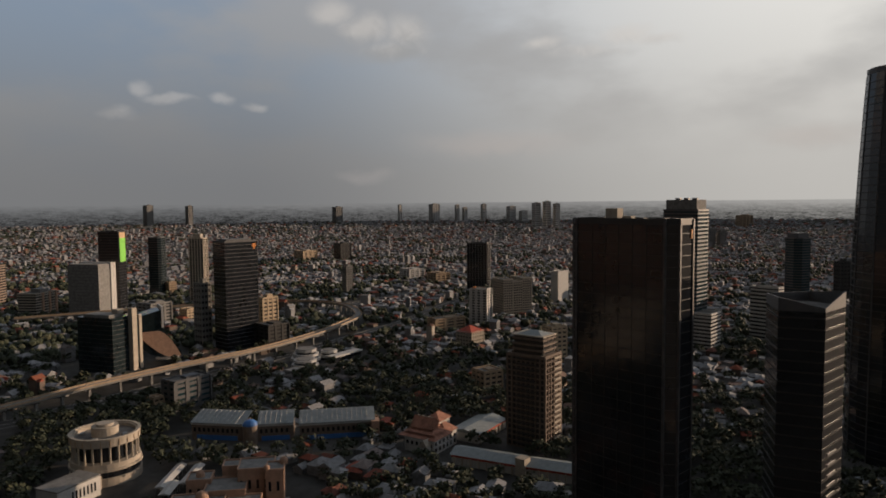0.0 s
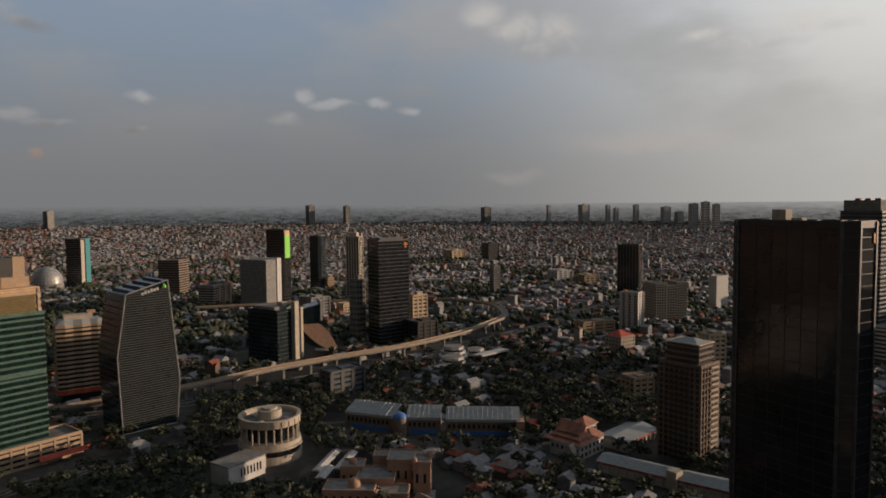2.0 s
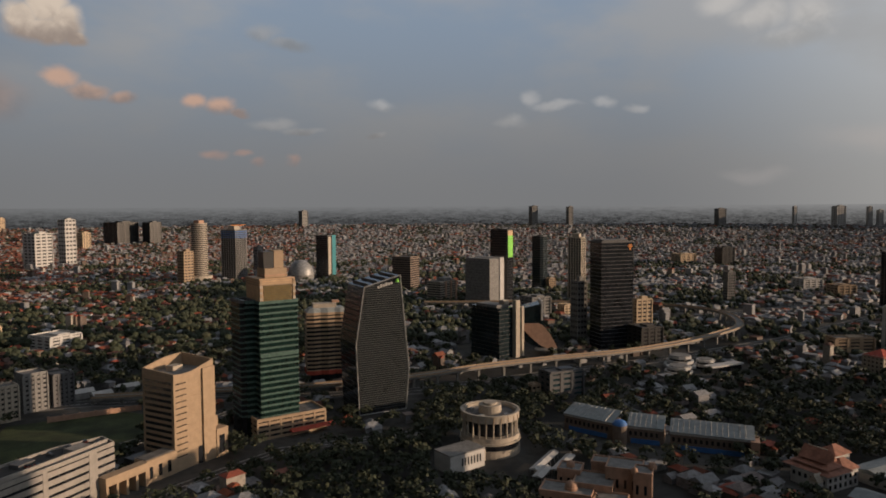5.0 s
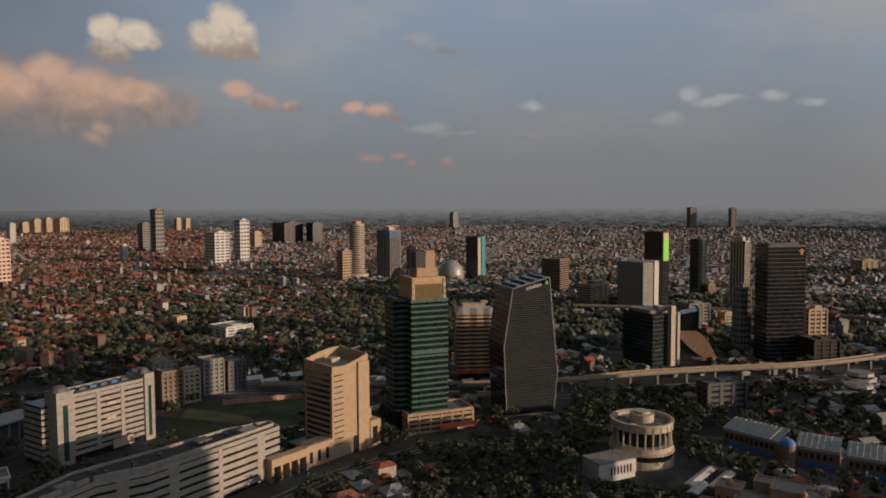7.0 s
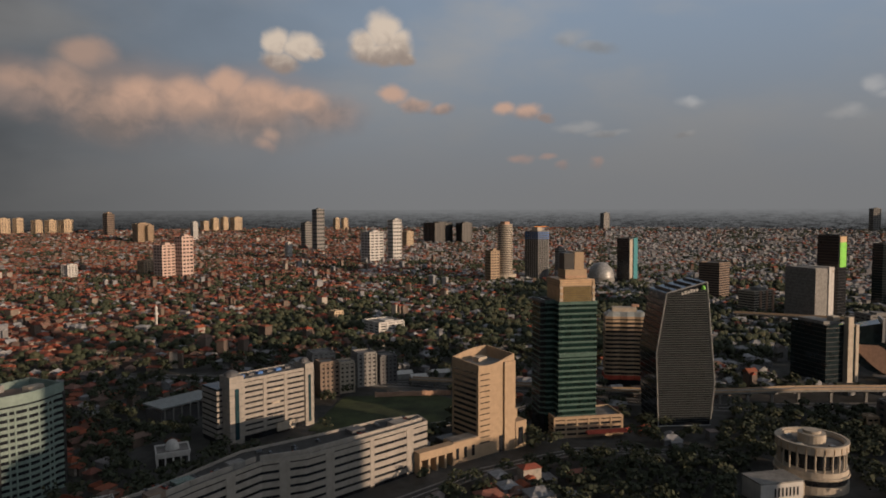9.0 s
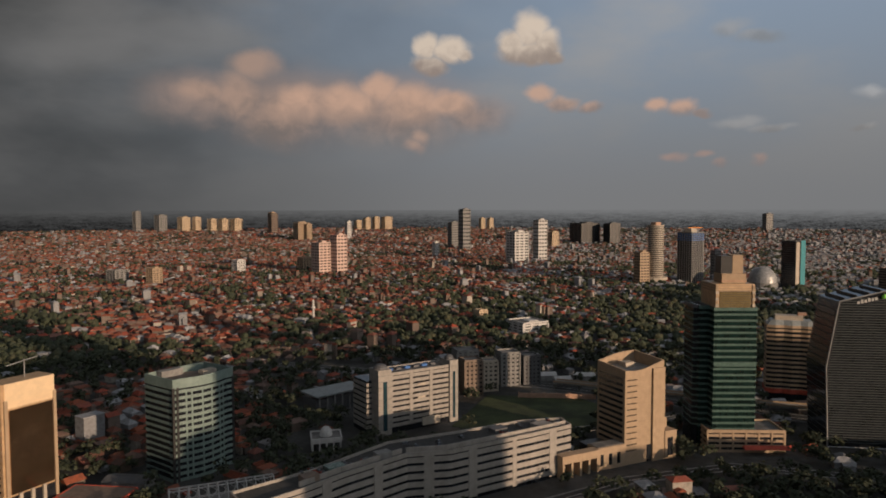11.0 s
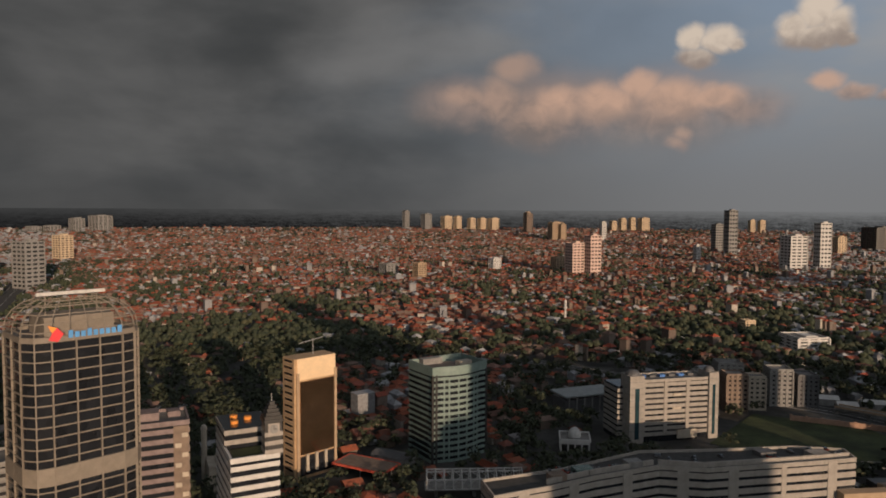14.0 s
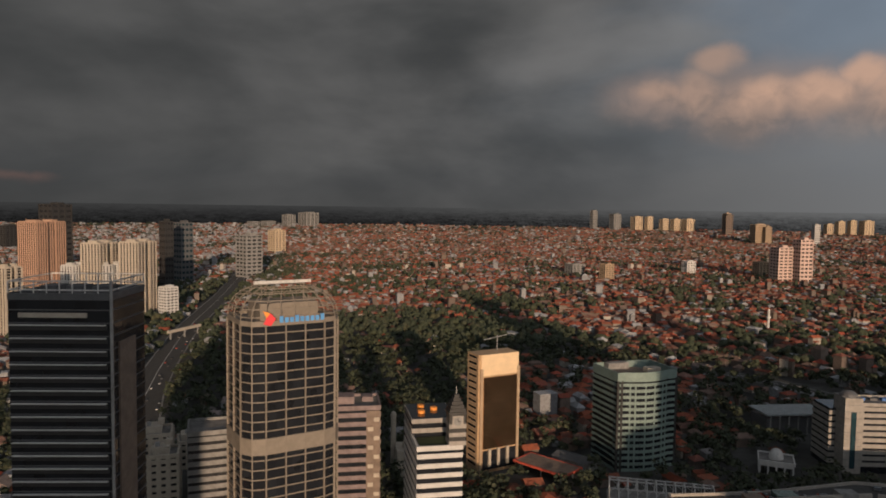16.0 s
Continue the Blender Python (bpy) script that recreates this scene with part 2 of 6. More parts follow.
M_SHEET = material("grey_green_sheet_roof", (0.25, 0.275, 0.275), 0.55, var=0.15, streak=0.3)
M_GREENBAND = material("pale_green_panel", (0.18, 0.24, 0.215), 0.6, var=0.12, streak=0.2)
M_JADE = material("jade_glass_band", (0.085, 0.14, 0.122), 0.25, var=0.2)
M_GOLDCLAD = material("gold_cladding", (0.50, 0.34, 0.20), 0.5, metal=0.2, var=0.15)
M_LIME = material("lime_banner", (0.22, 0.62, 0.08), 0.6, var=0.1)
M_TEAL = material("teal_panel", (0.06, 0.24, 0.27), 0.4, var=0.15)
M_ORANGESIGN = material("orange_sign", (0.8, 0.3, 0.06), 0.5, var=0.1)
M_REDSIGN = material("red_sign", (0.75, 0.06, 0.07), 0.5, var=0.1)
M_BLUESIGN = material("blue_sign", (0.10, 0.30, 0.60), 0.5, var=0.1)
M_ASPHALT = material("asphalt", (0.055, 0.053, 0.05), 0.95, var=0.25)
M_TRUNK = material("bark", (0.10, 0.075, 0.05), 0.95)
M_GRASS = material("grass_ground", (0.04, 0.052, 0.018), 1.0, var=0.5, scale=0.05)
G_BLACK = glass("black_glass", (0.018, 0.020, 0.024), 0.05)
G_GREEN = glass("green_glass", (0.010, 0.024, 0.021))
G_BLUE = glass("blue_glass", (0.02, 0.045, 0.055))
G_TEAL = glass("dark_teal_glass", (0.016, 0.026, 0.030), 0.06)
G_GREY = glass("smoky_glass", (0.03, 0.03, 0.032), 0.2)
G_BRONZE = glass("bronze_glass", (0.030, 0.021, 0.015), 0.04)
P_HOUSEWALL = palette("house_walls", ((0.0, (0.13, 0.10, 0.085)), (0.3, (0.18, 0.145, 0.12)), (0.6, (0.12, 0.09, 0.075)), (0.9, (0.17, 0.13, 0.10)), (0.94, (0.42, 0.38, 0.33)), (1.0, (0.38, 0.35, 0.30))))
# grey house walls, paled and blued in place of haze
P_GREYWALL = palette("grey_house_walls", ((0.0, (0.22, 0.225, 0.235)), (0.3, (0.27, 0.275, 0.285)), (0.6, (0.20, 0.20, 0.205)), (0.85, (0.30, 0.30, 0.305)), (0.93, (0.34, 0.34, 0.34)), (1.0, (0.25, 0.25, 0.25))))
P_REDROOF = palette("mixed_red_roofs", ((0.0, (0.20, 0.05, 0.028)), (0.25, (0.30, 0.085, 0.042)), (0.5, (0.13, 0.062, 0.044)), (0.7, (0.19, 0.135, 0.11)), (0.85, (0.36, 0.065, 0.032)), (1.0, (0.11, 0.075, 0.06))))
# grey and rusty roofs, the greys lightened to carry some of the haze
P_GREYROOF = palette("mixed_grey_roofs", ((0.0, (0.24, 0.245, 0.255)), (0.3, (0.31, 0.315, 0.325)), (0.5, (0.22, 0.22, 0.225)), (0.62, (0.25, 0.19, 0.165)), (0.7, (0.29, 0.295, 0.305)), (0.85, (0.38, 0.385, 0.395)), (1.0, (0.24, 0.245, 0.25))))
P_LEAF = palette("leaves", ((0.0, (0.030, 0.040, 0.022)), (0.4, (0.044, 0.055, 0.028)), (0.75, (0.036, 0.046, 0.028)), (1.0, (0.068, 0.068, 0.034))), 0.8, 0.3)

# ---- mesh helpers ----


class Geo:
    """Vertices and faces of one mesh."""

    def __init__(self):
        self.v, self.f = [], []

    def add(self, verts, faces):
        k = len(self.v)
        self.v.extend(verts)
        self.f.extend([tuple(i + k for i in f) for f in faces])
        return self

    def box(self, cx, cy, cz, sx, sy, sz, rot=0.0):
        """A box; cz is its underside."""
        c, s = math.cos(radians(rot)), math.sin(radians(rot))
        pts = [(-sx / 2, -sy / 2), (sx / 2, -sy / 2), (sx / 2, sy / 2), (-sx / 2, sy / 2)]
        return self.prism([(cx + x * c - y * s, cy + x * s + y * c) for x, y in pts], cz, cz + sz)

    def prism(self, pts, z0, z1, top=None):
        """An upright prism over a plan that runs counter-clockwise, or a frustum to another plan."""
        n, top = len(pts), top or pts
        f = [(i, (i + 1) % n, n + (i + 1) % n, n + i) for i in range(n)]
        return self.add([(x, y, z0) for x, y in pts] + [(x, y, z1) for x, y in top], f + [tuple(range(n))[::-1], tuple(range(n, 2 * n))])

    def ring(self, pts, out, z0, z1, inside=0.3):
        """A band round a plan, standing out by some metres."""
        a, b, n = grow(pts, out), grow(pts, -inside), len(pts)
        v = [(x, y, z) for q, z in ((a, z0), (a, z1), (b, z1), (b, z0)) for x, y in q]
        f = []
        for i in range(n):
            j = (i + 1) % n
            f += [(i, j, n + j, n + i), (n + i, n + j, 2 * n + j, 2 * n + i), (2 * n + i, 2 * n + j, 3 * n + j, 3 * n + i), (3 * n + i, 3 * n + j, j, i)]
        return self.add(v, f)

    def tube(self, a, b, r, n=6):
        a, b = Vector(a), Vector(b)
        q = (b - a).to_track_quat("Z", "Y").to_matrix()
        v = [tuple(p + q @ Vector((r * math.cos(2 * math.pi * i / n), r * math.sin(2 * math.pi * i / n), 0))) for p in (a, b) for i in range(n)]
        return self.add(v, [(i, (i + 1) % n, n + (i + 1) % n, n + i) for i in range(n)] + [tuple(range(n))[::-1], tuple(range(n, 2 * n))])

    def dome(self, cx, cy, z, r, h, n=20, m=6):
        v = [(cx + r * math.cos(k * math.pi / 2 / m) * math.cos(2 * math.pi * i / n), cy + r * math.cos(k * math.pi / 2 / m) * math.sin(2 * math.pi * i / n), z + h * math.sin(k * math.pi / 2 / m)) for k in range(m) for i in range(n)] + [(cx, cy, z + h)]
        f = [(k * n + i, k * n + (i + 1) % n, (k + 1) * n + (i + 1) % n, (k + 1) * n + i) for k in range(m - 1) for i in range(n)]
        f += [((m - 1) * n + i, (m - 1) * n + (i + 1) % n, m * n) for i in range(n)]
        return self.add(v, f + [tuple(range(n))[::-1]])

    def hip(self, cx, cy, z, w, d, h, rot=0.0, ridge=0.5, eave=0.0):
        """A hipped roof; the ridge runs along its longer side."""
        c, s = math.cos(radians(rot)), math.sin(radians(rot))
        if w < d:
            w, d, c, s = d, w, -s, c
        w, d = w + 2 * eave, d + 2 * eave
        r = max(0.0, (w - d * (1 - ridge) * 2 * 0.9) / 2) if ridge < 1 else w / 2
        p = [(-w / 2, -d / 2, 0), (w / 2, -d / 2, 0), (w / 2, d / 2, 0), (-w / 2, d / 2, 0), (-r, 0, h), (r, 0, h)]
        return self.add([(cx + x * c - y * s, cy + x * s + y * c, z + q) for x, y, q in p], [(0, 1, 5, 4), (1, 2, 5), (2, 3, 4, 5), (3, 0, 4), (3, 2, 1, 0)])

    def mesh(self, name, mat):
        me = bpy.data.meshes.new(name)
        me.from_pydata(self.v, [], self.f)
        me.materials.append(mat)
        return me


def grow(pts, out):
    """A plan pushed outwards."""
    n, res = len(pts), []
    for i in range(n):
        p, a, b = Vector(pts[i]), Vector(pts[i - 1]), Vector(pts[(i + 1) % n])
        u, v = (p - a).normalized(), (b - p).normalized()
        nu, nv = Vector((u.y, -u.x)), Vector((v.y, -v.x))
        k = nu + nv
        res.append(tuple(p + k * (out / max(0.25, 0.5 * k.length_squared))))
    return res


def rect(w, d):
    return [(-w / 2, -d / 2), (w / 2, -d / 2), (w / 2, d / 2), (-w / 2, d / 2)]


def oval(w, d, n=24, start=0.0, end=360.0):
    k = n if end - start >= 360 else n - 1
    return [(w / 2 * math.cos(radians(start + (end - start) * i / k)), d / 2 * math.sin(radians(start + (end - start) * i / k))) for i in range(n)]


def part(name, geo, mat, parent, label="", at=(0, 0, 0)):
    """One mesh object under a thing or under a part."""
    ob = new(name, geo.mesh(name, mat) if isinstance(geo, Geo) else geo)
    ob.parent, ob.location = parent, at
    return tagged(ob, label)


def thing(name, label, category, x, y, rot=0.0, z=0.0, group="", kind=""):
    ob = new(name)
    ob.empty_display_size = 1.0
    ob.matrix_basis = pose(x, y, z, 0, 0, rot)
    return tagged(ob, label, category, group, kind)


def land(r):
    """Height of the ground at r metres from the middle: flat, then rising towards the rim of the basin."""
    if r <= 2000:
        return 0.0
    return 150.0 * (1 - r / (2000 - 2900 * math.log(1 - min(r - 2000, 2895) / 2900)))


TAKEN = []  # places that houses and trees keep clear of: x, y, radius


NEAR = {}


def taken(x, y, r=0.0):
    """Whether a spot lies on or by something already built."""
    if not NEAR:
        for a, b, c in TAKEN:
            for i in range(int((a - c - 20) // 50), int((a + c + 20) // 50) + 1):
                for j in range(int((b - c - 20) // 50), int((b + c + 20) // 50) + 1):
                    NEAR.setdefault((i, j), []).append((a, b, c))
    return any((x - a) ** 2 + (y - b) ** 2 < (c + r) ** 2 for a, b, c in NEAR.get((int(x // 50), int(y // 50)), ()))


def tower(name, label, x, y, rot, plan, top, floor=4.0, base=0.0, core=G_GREY, band=M_CONCRETE, band_h=1.2, out=0.25, piers=0.0, pier_w=0.6, pier_mat=None, start=0.0, deck=M_ROOFDECK, parapet=1.2, plant=(), plant_mat=None, category="office tower", group="", clear=None):
    """A block of storeys: a glazed core, a spandrel at every floor, piers, parapet and plant rooms. It returns the thing."""
    ob = thing(name, label, category, x, y, rot, base, group)
    h = top - base
    part("glazing", Geo().prism(plan, 0.0, h - 0.4), core, ob)
    ring = Geo().ring(plan, out, 0.0, band_h).mesh("spandrel", band)
    n = max(1, round((h - start) / floor))
    step = (h - start) / n
    for i in range(n):
        part("spandrel", ring, band, ob, at=(0, 0, start + i * step))
    part("parapet", Geo().ring(plan, out + 0.05, h - 0.8, h + parapet, 0.5), band, ob)
    part("roof_deck", Geo().prism(grow(plan, -0.45), h - 0.35, h), deck, ob)
    if piers:
        box = Geo().box(0, 0, start, pier_w, out * 2 + 0.7, h - start).mesh("pier", pier_mat or band)
        for i, a in enumerate(plan):
            b = plan[(i + 1) % len(plan)]
            a, b = Vector(a), Vector(b)
            k = max(1, round((b - a).length / piers))
            for j in range(k):
                p = a + (b - a) * (j / k)
                o = part("pier", box, None, ob, at=(p.x, p.y, 0))
                o.rotation_euler.z = math.atan2(b.y - a.y, b.x - a.x)
    for px, py, pw, pd, ph in plant:
        part("plant_room", Geo().box(px, py, h, pw, pd, ph), plant_mat or band, ob)
    TAKEN.append((x, y, clear or max(max(abs(p[0]), abs(p[1])) for p in plan) * 1.35))
    return ob

# ---- ground ----
rings = [0, 60, 120, 200, 300, 400, 520, 660, 820, 1000, 1250, 1500, 1750] + [2000 + 150 * i for i in range(20)]
geo = Geo()
for r in rings:
    geo.v += [(r * math.sin(2 * math.pi * i / 96), r * math.cos(2 * math.pi * i / 96), land(r)) for i in range(96)]
for k in range(len(rings) - 1):
    geo.f += [(k * 96 + i, (k + 1) * 96 + i, (k + 1) * 96 + (i + 1) % 96, k * 96 + (i + 1) % 96)[::-1] for i in range(96)]
M_GROUND = material("city_ground", (0.075, 0.073, 0.068), 1.0, var=0.55, scale=0.012, fine=0.3, spec=0.1)
tagged(new("ground", geo.mesh("ground", M_GROUND)), "dark flat city ground of soil, lanes and yards", "ground", kind="structure")

# glowing backdrop ring, haze painted in, behind the last houses up to the horizon
RIM = 4150
M_PAINTED_HAZE = bpy.data.materials.new("painted_haze")
M_PAINTED_HAZE.use_nodes = True
dn = Nodes(M_PAINTED_HAZE.node_tree)
M_PAINTED_HAZE.node_tree.nodes.clear()
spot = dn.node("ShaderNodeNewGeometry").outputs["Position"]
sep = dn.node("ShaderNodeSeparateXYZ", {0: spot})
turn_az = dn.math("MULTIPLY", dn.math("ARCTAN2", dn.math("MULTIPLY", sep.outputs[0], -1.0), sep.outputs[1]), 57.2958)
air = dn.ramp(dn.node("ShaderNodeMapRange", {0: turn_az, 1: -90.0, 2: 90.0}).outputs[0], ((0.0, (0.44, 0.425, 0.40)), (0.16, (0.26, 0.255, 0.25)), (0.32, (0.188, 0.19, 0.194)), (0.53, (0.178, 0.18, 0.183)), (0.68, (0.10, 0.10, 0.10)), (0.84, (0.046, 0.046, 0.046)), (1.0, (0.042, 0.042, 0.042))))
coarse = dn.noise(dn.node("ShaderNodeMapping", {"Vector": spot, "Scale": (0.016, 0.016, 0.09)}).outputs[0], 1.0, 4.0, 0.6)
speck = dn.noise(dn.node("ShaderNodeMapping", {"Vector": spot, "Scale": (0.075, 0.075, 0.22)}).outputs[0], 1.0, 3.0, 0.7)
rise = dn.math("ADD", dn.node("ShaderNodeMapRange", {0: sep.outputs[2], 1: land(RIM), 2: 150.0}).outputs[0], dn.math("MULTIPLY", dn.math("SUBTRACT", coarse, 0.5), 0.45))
# far town's roofs and trees as noise, faded by painted haze towards the horizon
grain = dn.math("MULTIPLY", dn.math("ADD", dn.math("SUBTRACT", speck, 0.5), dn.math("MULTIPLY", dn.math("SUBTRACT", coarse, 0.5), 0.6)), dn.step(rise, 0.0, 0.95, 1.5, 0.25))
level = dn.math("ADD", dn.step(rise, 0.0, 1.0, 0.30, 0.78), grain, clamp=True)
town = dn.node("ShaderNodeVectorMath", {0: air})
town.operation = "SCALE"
M_PAINTED_HAZE.node_tree.links.new(level, town.inputs["Scale"])
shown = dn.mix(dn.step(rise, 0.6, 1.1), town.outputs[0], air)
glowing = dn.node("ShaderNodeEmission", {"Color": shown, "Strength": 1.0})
M_PAINTED_HAZE.node_tree.links.new(glowing.outputs[0], dn.node("ShaderNodeOutputMaterial").inputs[0])
tagged(new("backdrop", Geo().ring([(RIM * math.cos(math.pi * i / 60), RIM * math.sin(math.pi * i / 60)) for i in range(120)], 30.0, 30.0, 150.6, 0.0).mesh("backdrop", M_PAINTED_HAZE)), "glowing backdrop ring painted with grey haze and far town", "distance", kind="structure")


def strip(pts, width, z, thick=0.3):
    """A ribbon of road along a line of points, or one stretch of it."""
    g, n = Geo(), len(pts)
    for i, p in enumerate(pts):
        a, b = Vector(pts[max(0, i - 1)][:2]), Vector(pts[min(n - 1, i + 1)][:2])
        d = (b - a).normalized()
        s = Vector((d.y, -d.x)) * width / 2
        h = p[2] if len(p) > 2 else z
        g.v += [(p[0] - s.x, p[1] - s.y, h), (p[0] + s.x, p[1] + s.y, h), (p[0] + s.x, p[1] + s.y, h - thick), (p[0] - s.x, p[1] - s.y, h - thick)]
    for i in range(n - 1):
        for j in range(4):
            k = (j + 1) % 4
            g.f.append((i * 4 + j, i * 4 + k, (i + 1) * 4 + k, (i + 1) * 4 + j))
    g.f += [(0, 3, 2, 1), (n * 4 - 4, n * 4 - 3, n * 4 - 2, n * 4 - 1)]
    return g


def clear_line(pts, r):
    for a, b in zip(pts, pts[1:]):
        a, b = Vector(a[:2]), Vector(b[:2])
        k = max(1, int((b - a).length / r))
        for i in range(k):
            p = a + (b - a) * i / k
            TAKEN.append((p.x, p.y, r))


def road(label, pts, width):
    ob = new("road", strip(pts, width, 0.25, 0.6).mesh("road", M_ASPHALT))
    tagged(ob, label, "road", kind="structure")
    for side in (-1, 1):
        off = []
        for i, p in enumerate(pts):
            a, b = Vector(pts[max(0, i - 1)]), Vector(pts[min(len(pts) - 1, i + 1)])
            d = (b - a).normalized()
            off.append((p[0] + d.y * side * (width / 2 + 0.7), p[1] - d.x * side * (width / 2 + 0.7)))
        part("kerb", strip(off, 1.2, 0.4, 0.6), M_CONCRETE, ob)
    part("centre_line", strip(pts, 0.5, 0.28, 0.02), M_WHITE, ob)
    clear_line(pts, width / 2 + 1)
    return ob


road("grey toll road running away between trees", [(-430, 112), (-560, 158), (-640, 192), (-790, 262), (-880, 308), (-1100, 430), (-1500, 640)], 26)
road("asphalt avenue below the viaduct", [(-330, 610), (-60, 590), (60, 556), (180, 530), (320, 540), (470, 552), (640, 580), (900, 660)], 16)
road("street beside the shopping centre", [(-120, 250), (-80, 300), (-40, 350), (0, 392), (60, 430), (150, 430)], 8)
road("road beyond the open field", [(-140, 420), (-60, 460), (20, 510), (70, 555)], 8)
road("wide road crossing beyond the viaduct", [(420, 760), (620, 740), (860, 760), (1200, 700), (1600, 640)], 22)

field = [(-118, 462), (-62, 446), (-30, 470), (-8, 530), (-40, 560), (-110, 548)]
tagged(new("grass_field", Geo().prism(field, -0.2, 0.35).mesh("grass_field", M_GRASS)), "open green field with rough grass", "field", kind="structure")
for cx, cy in ((-80, 480), (-90, 520), (-50, 500), (-35, 530), (-70, 545), (-105, 500), (-55, 465)):
    TAKEN.append((cx, cy, 24))
park = [(-480, 420), (-470, 470), (-560, 560), (-640, 560), (-640, 480)]
tagged(new("park_lawn", Geo().prism(park, -0.2, 0.3).mesh("park_lawn", M_GRASS)), "olive lawn of a wooded cemetery park", "lawn", kind="structure")


def side_box(ob, name, mat, x, y, z, sx, sy, sz, label="", rot=0.0):
    return part(name, Geo().box(x, y, z, sx, sy, sz, rot), mat, ob, label)


# ---- towers by the camera ----
CHAMFER = [(-8, -19.5), (-4.5, -23.5), (5, -23.5), (8, -20), (8, 20), (5, 23.5), (-4.5, 23.5), (-8, 19.5)]
ob = tower("glass_tower", "tall black mirror-glass office tower with angled corners", 258, 112, -9, CHAMFER, 142, 4.1, core=G_BLACK, band=M_BLACKWALL, band_h=0.3, out=0.06, parapet=1.6)
for px, py in ((-4.5, -23.5), (5, -23.5), (-8, -19.5), (-8, 19.5), (-4.5, 23.5)):
    side_box(ob, "edge_fin", M_DARKMETAL, px, py, 0, 0.9, 0.9, 143.2)
for py in (-12, -6, 0, 6, 12):
    side_box(ob, "mullion", M_BLACKWALL, -8.02, py, 0, 0.25, 0.25, 141.5)
side_box(ob, "plant_room", M_CREAM, 1, 8, 142, 4, 5.5, 5.2, "cream lift housing on the roof")
side_box(ob, "plant_room", M_CREAM, 2, 2, 142, 3, 4, 2.2)
for py in (-18, -14, -5, 13):
    side_box(ob, "cooling_unit", M_GREYCLAD, 1, py, 142, 3, 2.2, 1.6)
side_box(ob, "warning_panel", M_ORANGESIGN, 3.5, -23.75, 136, 0.8, 0.3, 3.5)

ob = thing("glass_tower", "very tall dark tapered glass skyscraper with curved flanks", "office tower", 478, 40, -60)
LEVELS = ((0, 58), (60, 57), (120, 54.5), (170, 50.5), (205, 47), (221, 45))
for (z0, d0), (z1, d1) in zip(LEVELS, LEVELS[1:]):
    part("glazing", Geo().prism(oval(d0, d0, 24), z0, z1, oval(d1, d1, 24)), G_BLACK, ob)
for k in range(52):
    z = 4 + k * 4.15
    d = float(np.interp(z, [p[0] for p in LEVELS], [p[1] for p in LEVELS]))
    part("spandrel", Geo().ring(oval(d, d, 24), 0.12, z, z + 0.6), M_BLACKWALL, ob)
for k in range(0, 24, 2):
    g = Geo()
    for (z0, d0), (z1, d1) in zip(LEVELS, LEVELS[1:]):
        a0 = 2 * math.pi * k / 24
        g.tube((d0 / 2 * math.cos(a0), d0 / 2 * math.sin(a0), z0), (d1 / 2 * math.cos(a0), d1 / 2 * math.sin(a0), z1), 0.5, 5)
    part("vertical_rib", g, M_GREYCLAD, ob)
part("crown", Geo().ring(oval(45, 45, 24), 0.2, 221, 224), M_GREYCLAD, ob)
side_box(ob, "roof_crane", M_STEEL, -8, 6, 222, 14, 0.5, 2.5)
TAKEN.append((478, 40, 40))

ob = thing("glass_tower", "dark blue glass tower with a folded, notched roofline", "office tower", 294.4, 57.7, -32)
VEE = [(-16, -4), (-5, -15), (14, -7), (14, 10), (-5, 13)]
part("glazing", Geo().prism(VEE, 0, 109), G_BLACK, ob)
for i in range(27):
    part("spandrel", Geo().ring(VEE, 0.1, 0, 0.7), M_BLACKWALL, ob, at=(0, 0, 1 + i * 4.05))
g = Geo()
for a, b, h0, h1 in ((0, 1, 114, 110.5), (1, 2, 110.5, 115), (2, 3, 115, 113), (3, 4, 113, 113), (4, 0, 113, 114)):
    (x0, y0), (x1, y1) = VEE[a], VEE[b]
    g.add([(x0, y0, 108), (x1, y1, 108), (x1, y1, h1), (x0, y0, h0), (x0 * 0.96, y0 * 0.96, 108), (x1 * 0.96, y1 * 0.96, 108), (x1 * 0.96, y1 * 0.96, h1), (x0 * 0.96, y0 * 0.96, h0)], [(0, 1, 2, 3), (5, 4, 7, 6), (3, 2, 6, 7)])
part("folded_parapet", g, M_GREYCLAD, ob)
for i in range(9):
    side_box(ob, "lit_louvre", M_STEEL, 4, -11.2, 22 + i * 4.05, 8.5, 0.5, 0.8, rot=24)
part("roof_deck", Geo().prism(grow(VEE, -0.6), 109.1, 109.4), M_ROOFDECK, ob)
TAKEN.append((294, 58, 24))

ob = tower("apartment_tower", "brown concrete apartment tower with stacked balconies, on a low hall", 367, 221, 2, rect(20, 26), 57, 3.35, core=G_GREY, band=M_BROWN, band_h=0.8, out=0.4, piers=3.3, pier_w=0.9, pier_mat=M_BROWN)
core = part("upper_shaft", Geo().prism([(-9, -11), (6, -11), (6, 9), (-9, 9)], 57, 69), G_GREY, ob)
for i in range(4):
    part("balcony", Geo().ring([(-9, -11), (6, -11), (6, 9), (-9, 9)], 0.9, 0, 1.1), M_BROWN, ob, at=(0, 0, 57 + i * 3.3))
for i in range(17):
    # cream front and black left balconies carry the sunlit and shaded faces in colour
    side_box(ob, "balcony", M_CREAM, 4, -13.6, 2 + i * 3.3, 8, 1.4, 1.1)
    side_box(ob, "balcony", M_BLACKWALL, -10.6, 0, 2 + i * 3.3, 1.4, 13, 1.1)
side_box(ob, "roof_slab", M_CREAM, -1.5, -1, 69, 17, 22, 0.8)
